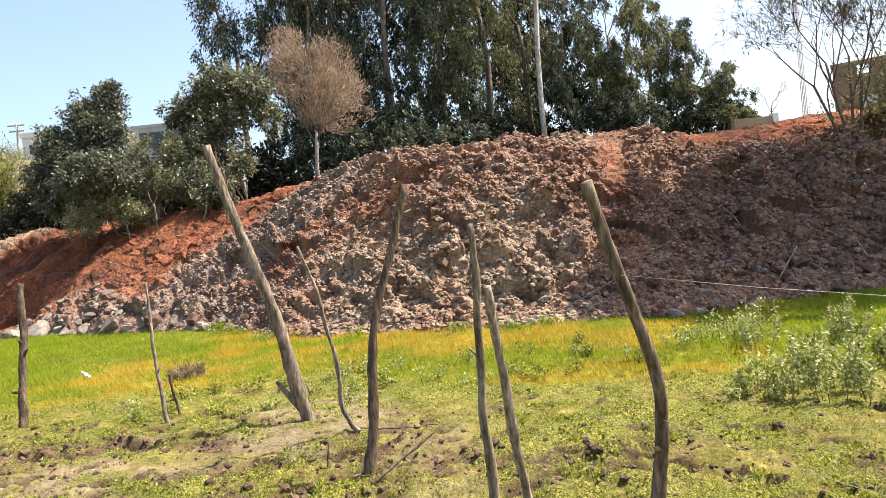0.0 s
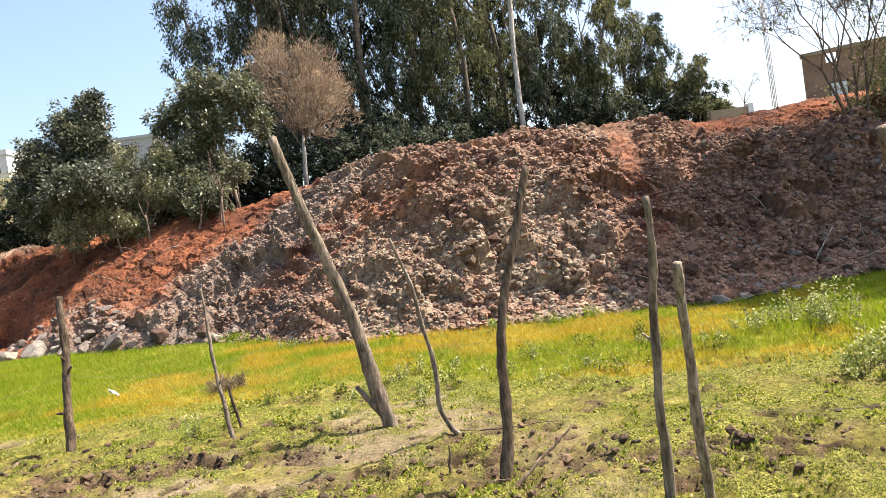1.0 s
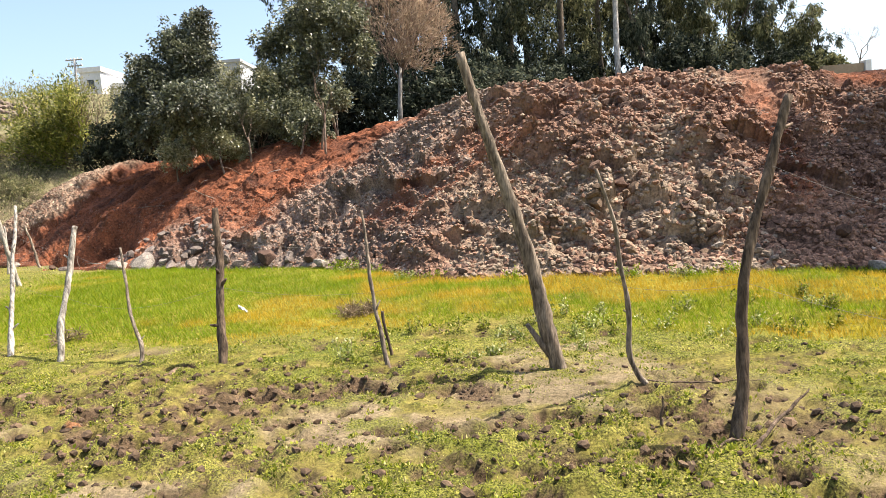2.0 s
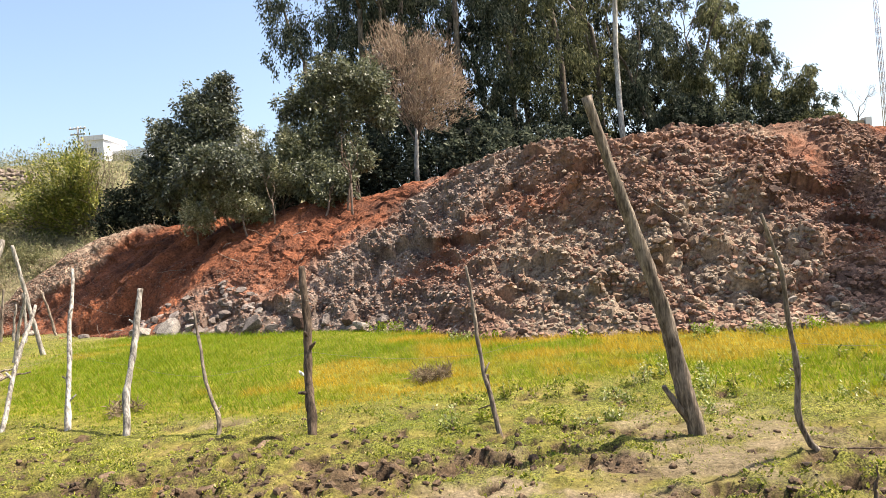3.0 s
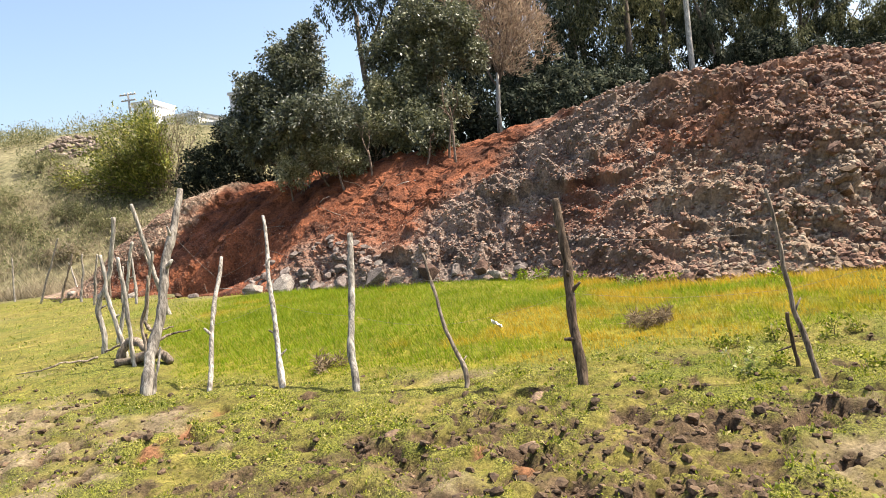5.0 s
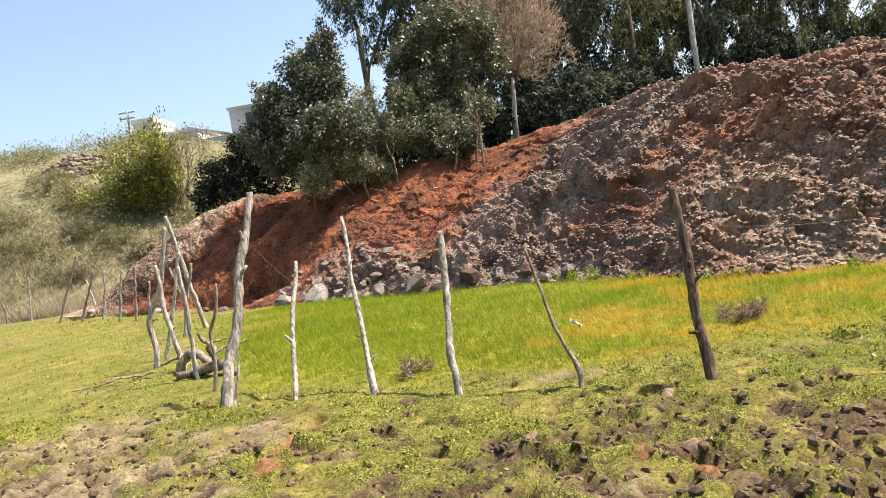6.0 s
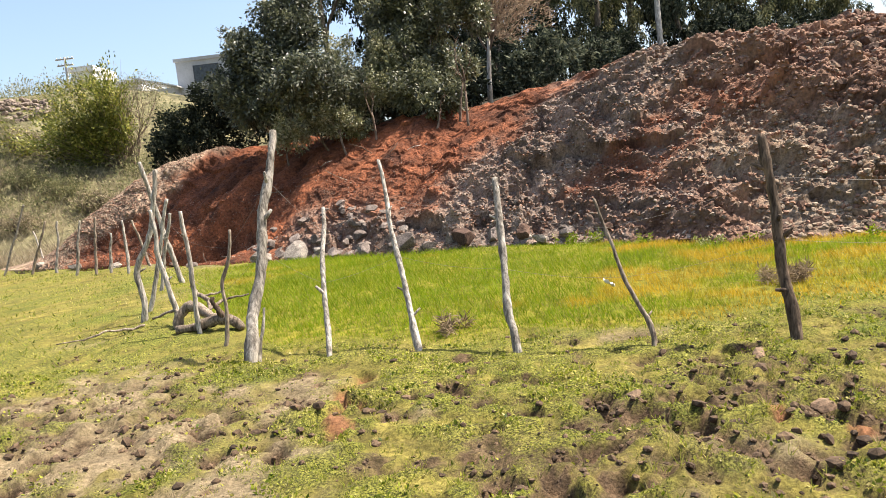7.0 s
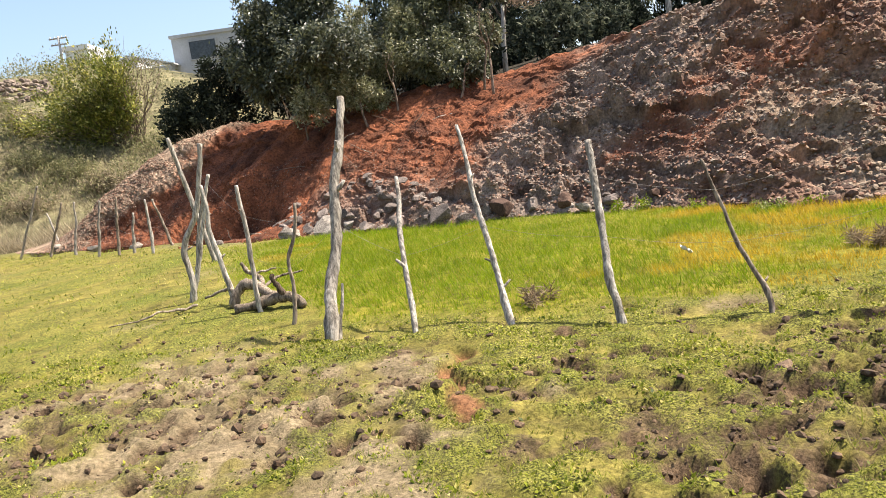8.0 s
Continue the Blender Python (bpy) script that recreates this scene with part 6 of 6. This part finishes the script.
# ---- scrub on the hillside ----
def hillside():
    r = rng(900)
    P, D, L, W = [], [], [], []
    for _ in range(1350):
        y = 28 + 24 * r.uniform() ** 1.2 if r.uniform() < 0.8 else r.uniform(50, 85)
        x = r.uniform(-75, -17)
        if y < 28.6 + 0.15 * (x + 30) or x > -0.58 * y + 4 or abs(x + 27.9) + abs(y - 39.2) < 1.3 or vnoise(x * 0.22, y * 0.3, 0, 905) < 0.30:
            continue
        z = ground_z(x, y)
        w, h = r.uniform(0.4, 1.1), r.uniform(0.45, 1.35)
        n = 140
        u = r.normal(size=(n, 3))
        u /= np.linalg.norm(u, axis=1)[:, None]
        u[:, 2] = np.abs(u[:, 2])
        P.append(np.array([x, y, z]) + u * r.uniform(0.3, 1.1, (n, 1)) * (w, w, h) + r.normal(0, 0.1, (n, 3)))
        D.append(u + r.normal(0, 0.6, (n, 3)) + (0, 0, 0.3))
        L.append(r.uniform(0.07, 0.17, n))
    P, D, L = np.concatenate(P), np.concatenate(D), np.concatenate(L)
    ob = part("hillside_scrub", leaves(P, D, L, L * 0.45, 901), LEAF_SCRUB)
    tagged(ob, "grey-green scrub bushes covering the hillside", "scrub", kind="stuff")
    n = 34000
    x = r.uniform(-44, -14, n)
    y = 25.6 + 9 * r.uniform(0, 1, n) ** 1.7
    keep = (y > 25.5 - 0.05 * (x + 20)) & (x < -0.4 * y - 2)
    x, y = x[keep], y[keep]
    n = len(x)
    z = land(x, y)
    a = r.uniform(0, 6.28, n)
    ob = part("dry_weeds", blades(np.stack([x, y, z - 0.02], -1), np.stack([np.cos(a), np.sin(a), 0 * a], -1), r.uniform(0.2, 0.75, n) * (0.5 + 0.9 * fbm(x * 0.6, y * 0.6, 0, 2, 907)), r.uniform(0.012, 0.03, n), 903, 0.6), LEAF_STRAW)
    tagged(ob, "low grey-brown weeds at the foot of the hillside", "weeds", kind="stuff")


hillside()

# ---- saplings and roots on the red slope ----
for k, (x, s, h, lx) in enumerate([(-8.1, 0.78, 1.6, 0.1), (-8.9, 0.7, 1.5, -0.3), (-9.4, 0.74, 1.3, -0.35), (-5.7, 0.8, 1.9, -0.1), (-5.9, 0.85, 2.2, 0.05), (-6.5, 0.8, 1.0, 0.4), (-10.6, 0.7, 0.9, -0.2)]):
    px, py, pz_ = (float(v[0]) for v in bank_point(np.array([x]), np.array([s])))
    l, t = limb_tree((px, py, pz_ - 0.1), h, 0.035, 930 + k, 2, 3, 0.35, 0.0, 0.5, 0.7, shrink=0.6, lean=(lx, 0))
    tree("sapling", (px, py, pz_ - 0.1), "thin leafless sapling rooted in the red slope", "sapling", l, TWIG, None, None, group="saplings on the red slope")


# ---- weeds in the pasture ----
def weed(x, y, h, w, n, leaf, seed, label, name="weed", ll=0.038, lw=0.5):
    r = rng(seed)
    z = float(pasture(np.array([x]), np.array([y]))[0])
    e = new(name)
    e.location = (x, y, z)
    stems, P, D = [], [], []
    for k in range(max(4, int(w * 22))):
        a, q = r.uniform(0, 6.28), r.uniform(0, 1) ** 0.5 * w
        hh = h * r.uniform(0.5, 1.1)
        tip = np.array([math.cos(a) * q, math.sin(a) * q, hh])
        root = np.array([math.cos(a) * q * 0.6, math.sin(a) * q * 0.6, -0.02])
        stems.append(tube([root, (root + tip) / 2 + r.normal(0, 0.02, 3), tip], [0.004, 0.003, 0.002], 3))
        m = max(3, n // int(max(4, w * 22)))
        f = r.uniform(0.25, 1.0, m)[:, None]
        P.append(root + (tip - root) * f + r.normal(0, 0.025, (m, 3)))
        D.append(r.normal(0, 1, (m, 3)) + (0, 0, 0.3))
    for st in stems:
        part("stem", st, TWIG, e)
    part("foliage", leaves(np.concatenate(P), np.concatenate(D), ll * r.uniform(0.6, 1.3, sum(map(len, P))), lw * ll, seed + 1), leaf, e)
    return tagged(e, label, "weed", "weeds in the pasture")


r = rng(950)
for k in range(32):
    weed(r.uniform(2.0, 6.0), r.uniform(5.0, 7.9), r.uniform(0.22, 0.5), r.uniform(0.16, 0.36), 420, LEAF_PALEWEED, 951 + k, "bushy pale-leaved weed growing in the grass")
for k in range(34):
    weed(r.uniform(-3.2, 2.4), r.uniform(6.7, 8.4), r.uniform(0.06, 0.18), r.uniform(0.08, 0.22), 130, LEAF_PALEWEED if k % 2 else TURF, 991 + k, "low leafy green weed in the turf")
for k in range(14):
    x = r.uniform(-5.2, 1.5)
    weed(x, float(np.interp(x, BX, BF)) - r.uniform(0.05, 0.5), r.uniform(0.10, 0.24), r.uniform(0.10, 0.24), 150, GRASS if k % 3 else LEAF_PALEWEED, 1101 + k, "green weed growing at the foot of the bank")
weed(-3.34, 9.15, 0.15, 0.32, 900, DRY_STEM, 1020, "tuft of dry brown weeds in the grass", "dry_tuft", 0.10, 0.1)
weed(-6.6, 8.6, 0.14, 0.22, 300, DRY_STEM, 1021, "tuft of dry brown weeds in the grass", "dry_tuft", 0.1, 0.12)


# ---- dead sticks at the bank's foot ----
r = rng(1040)
for k, (x, s) in enumerate([(5.2, 0.06), (5.8, 0.15), (6.2, 0.05), (6.6, 0.22), (7.0, 0.1), (7.4, 0.3), (5.5, 0.3), (6.9, 0.02), (-13.2, 0.08), (-12.2, 0.05), (-11.4, 0.05), (-12.8, 0.12), (6.4, 0.32), (6.6, 0.40), (6.8, 0.36), (7.0, 0.44), (7.2, 0.38), (7.3, 0.46), (6.7, 0.48), (7.5, 0.42), (6.9, 0.30), (7.1, 0.5), (-9.6, 0.62), (-8.2, 0.66), (-7.7, 0.6), (-7.0, 0.62), (-6.8, 0.7), (-10.6, 0.5), (-8.8, 0.5), (-7.3, 0.72), (-12.6, 0.1), (-13.4, 0.12), (-12.0, 0.08)]):
    p0 = np.array([float(v[0]) for v in bank_point(np.array([x]), np.array([s]))])
    d = np.array([r.uniform(-0.5, 0.5), r.uniform(-0.2, 0.1), r.uniform(0.05, 0.6)]) if k < 12 else np.array([r.uniform(-0.5, 0.1), -0.25, r.uniform(-0.15, 0.35)]) if k < 22 else np.array([r.uniform(-0.7, 0.5), -0.35, r.uniform(-0.2, 0.5)])
    pts = [p0 - d * 0.1, p0 + d * 0.5 + r.normal(0, 0.03, 3), p0 + d]
    ob = part("fallen_branch", tube(pts, [0.014, 0.010, 0.005], 5), TWIG if k % 2 else BARK_GREY, at=pts[0])
    tagged(ob, "dead stick lying on the earth bank", "branch", "dead sticks")

# ---- heap of rubble on the hillside ----
r = rng(1060)
n = 130
a, q = r.uniform(0, 6.28, n), r.uniform(0, 1, n) ** 0.5
rx, ry = -27.9 + 1.9 * q * np.cos(a), 39.6 + 1.6 * q * np.sin(a)
rz = land(rx, ry) + 0.45 * (1 - q ** 1.5) * fbm(rx * 1.4, ry * 1.4, 0, 2, 1062) * 1.7
ob = part("rubble", scatter(SHAPES, np.stack([rx, ry, rz], -1), r.uniform(0.06, 0.24, n), 1061), STONE_GREY, shade=False)
tagged(ob, "low heap of stone rubble on the hillside", "rubble", kind="stuff")
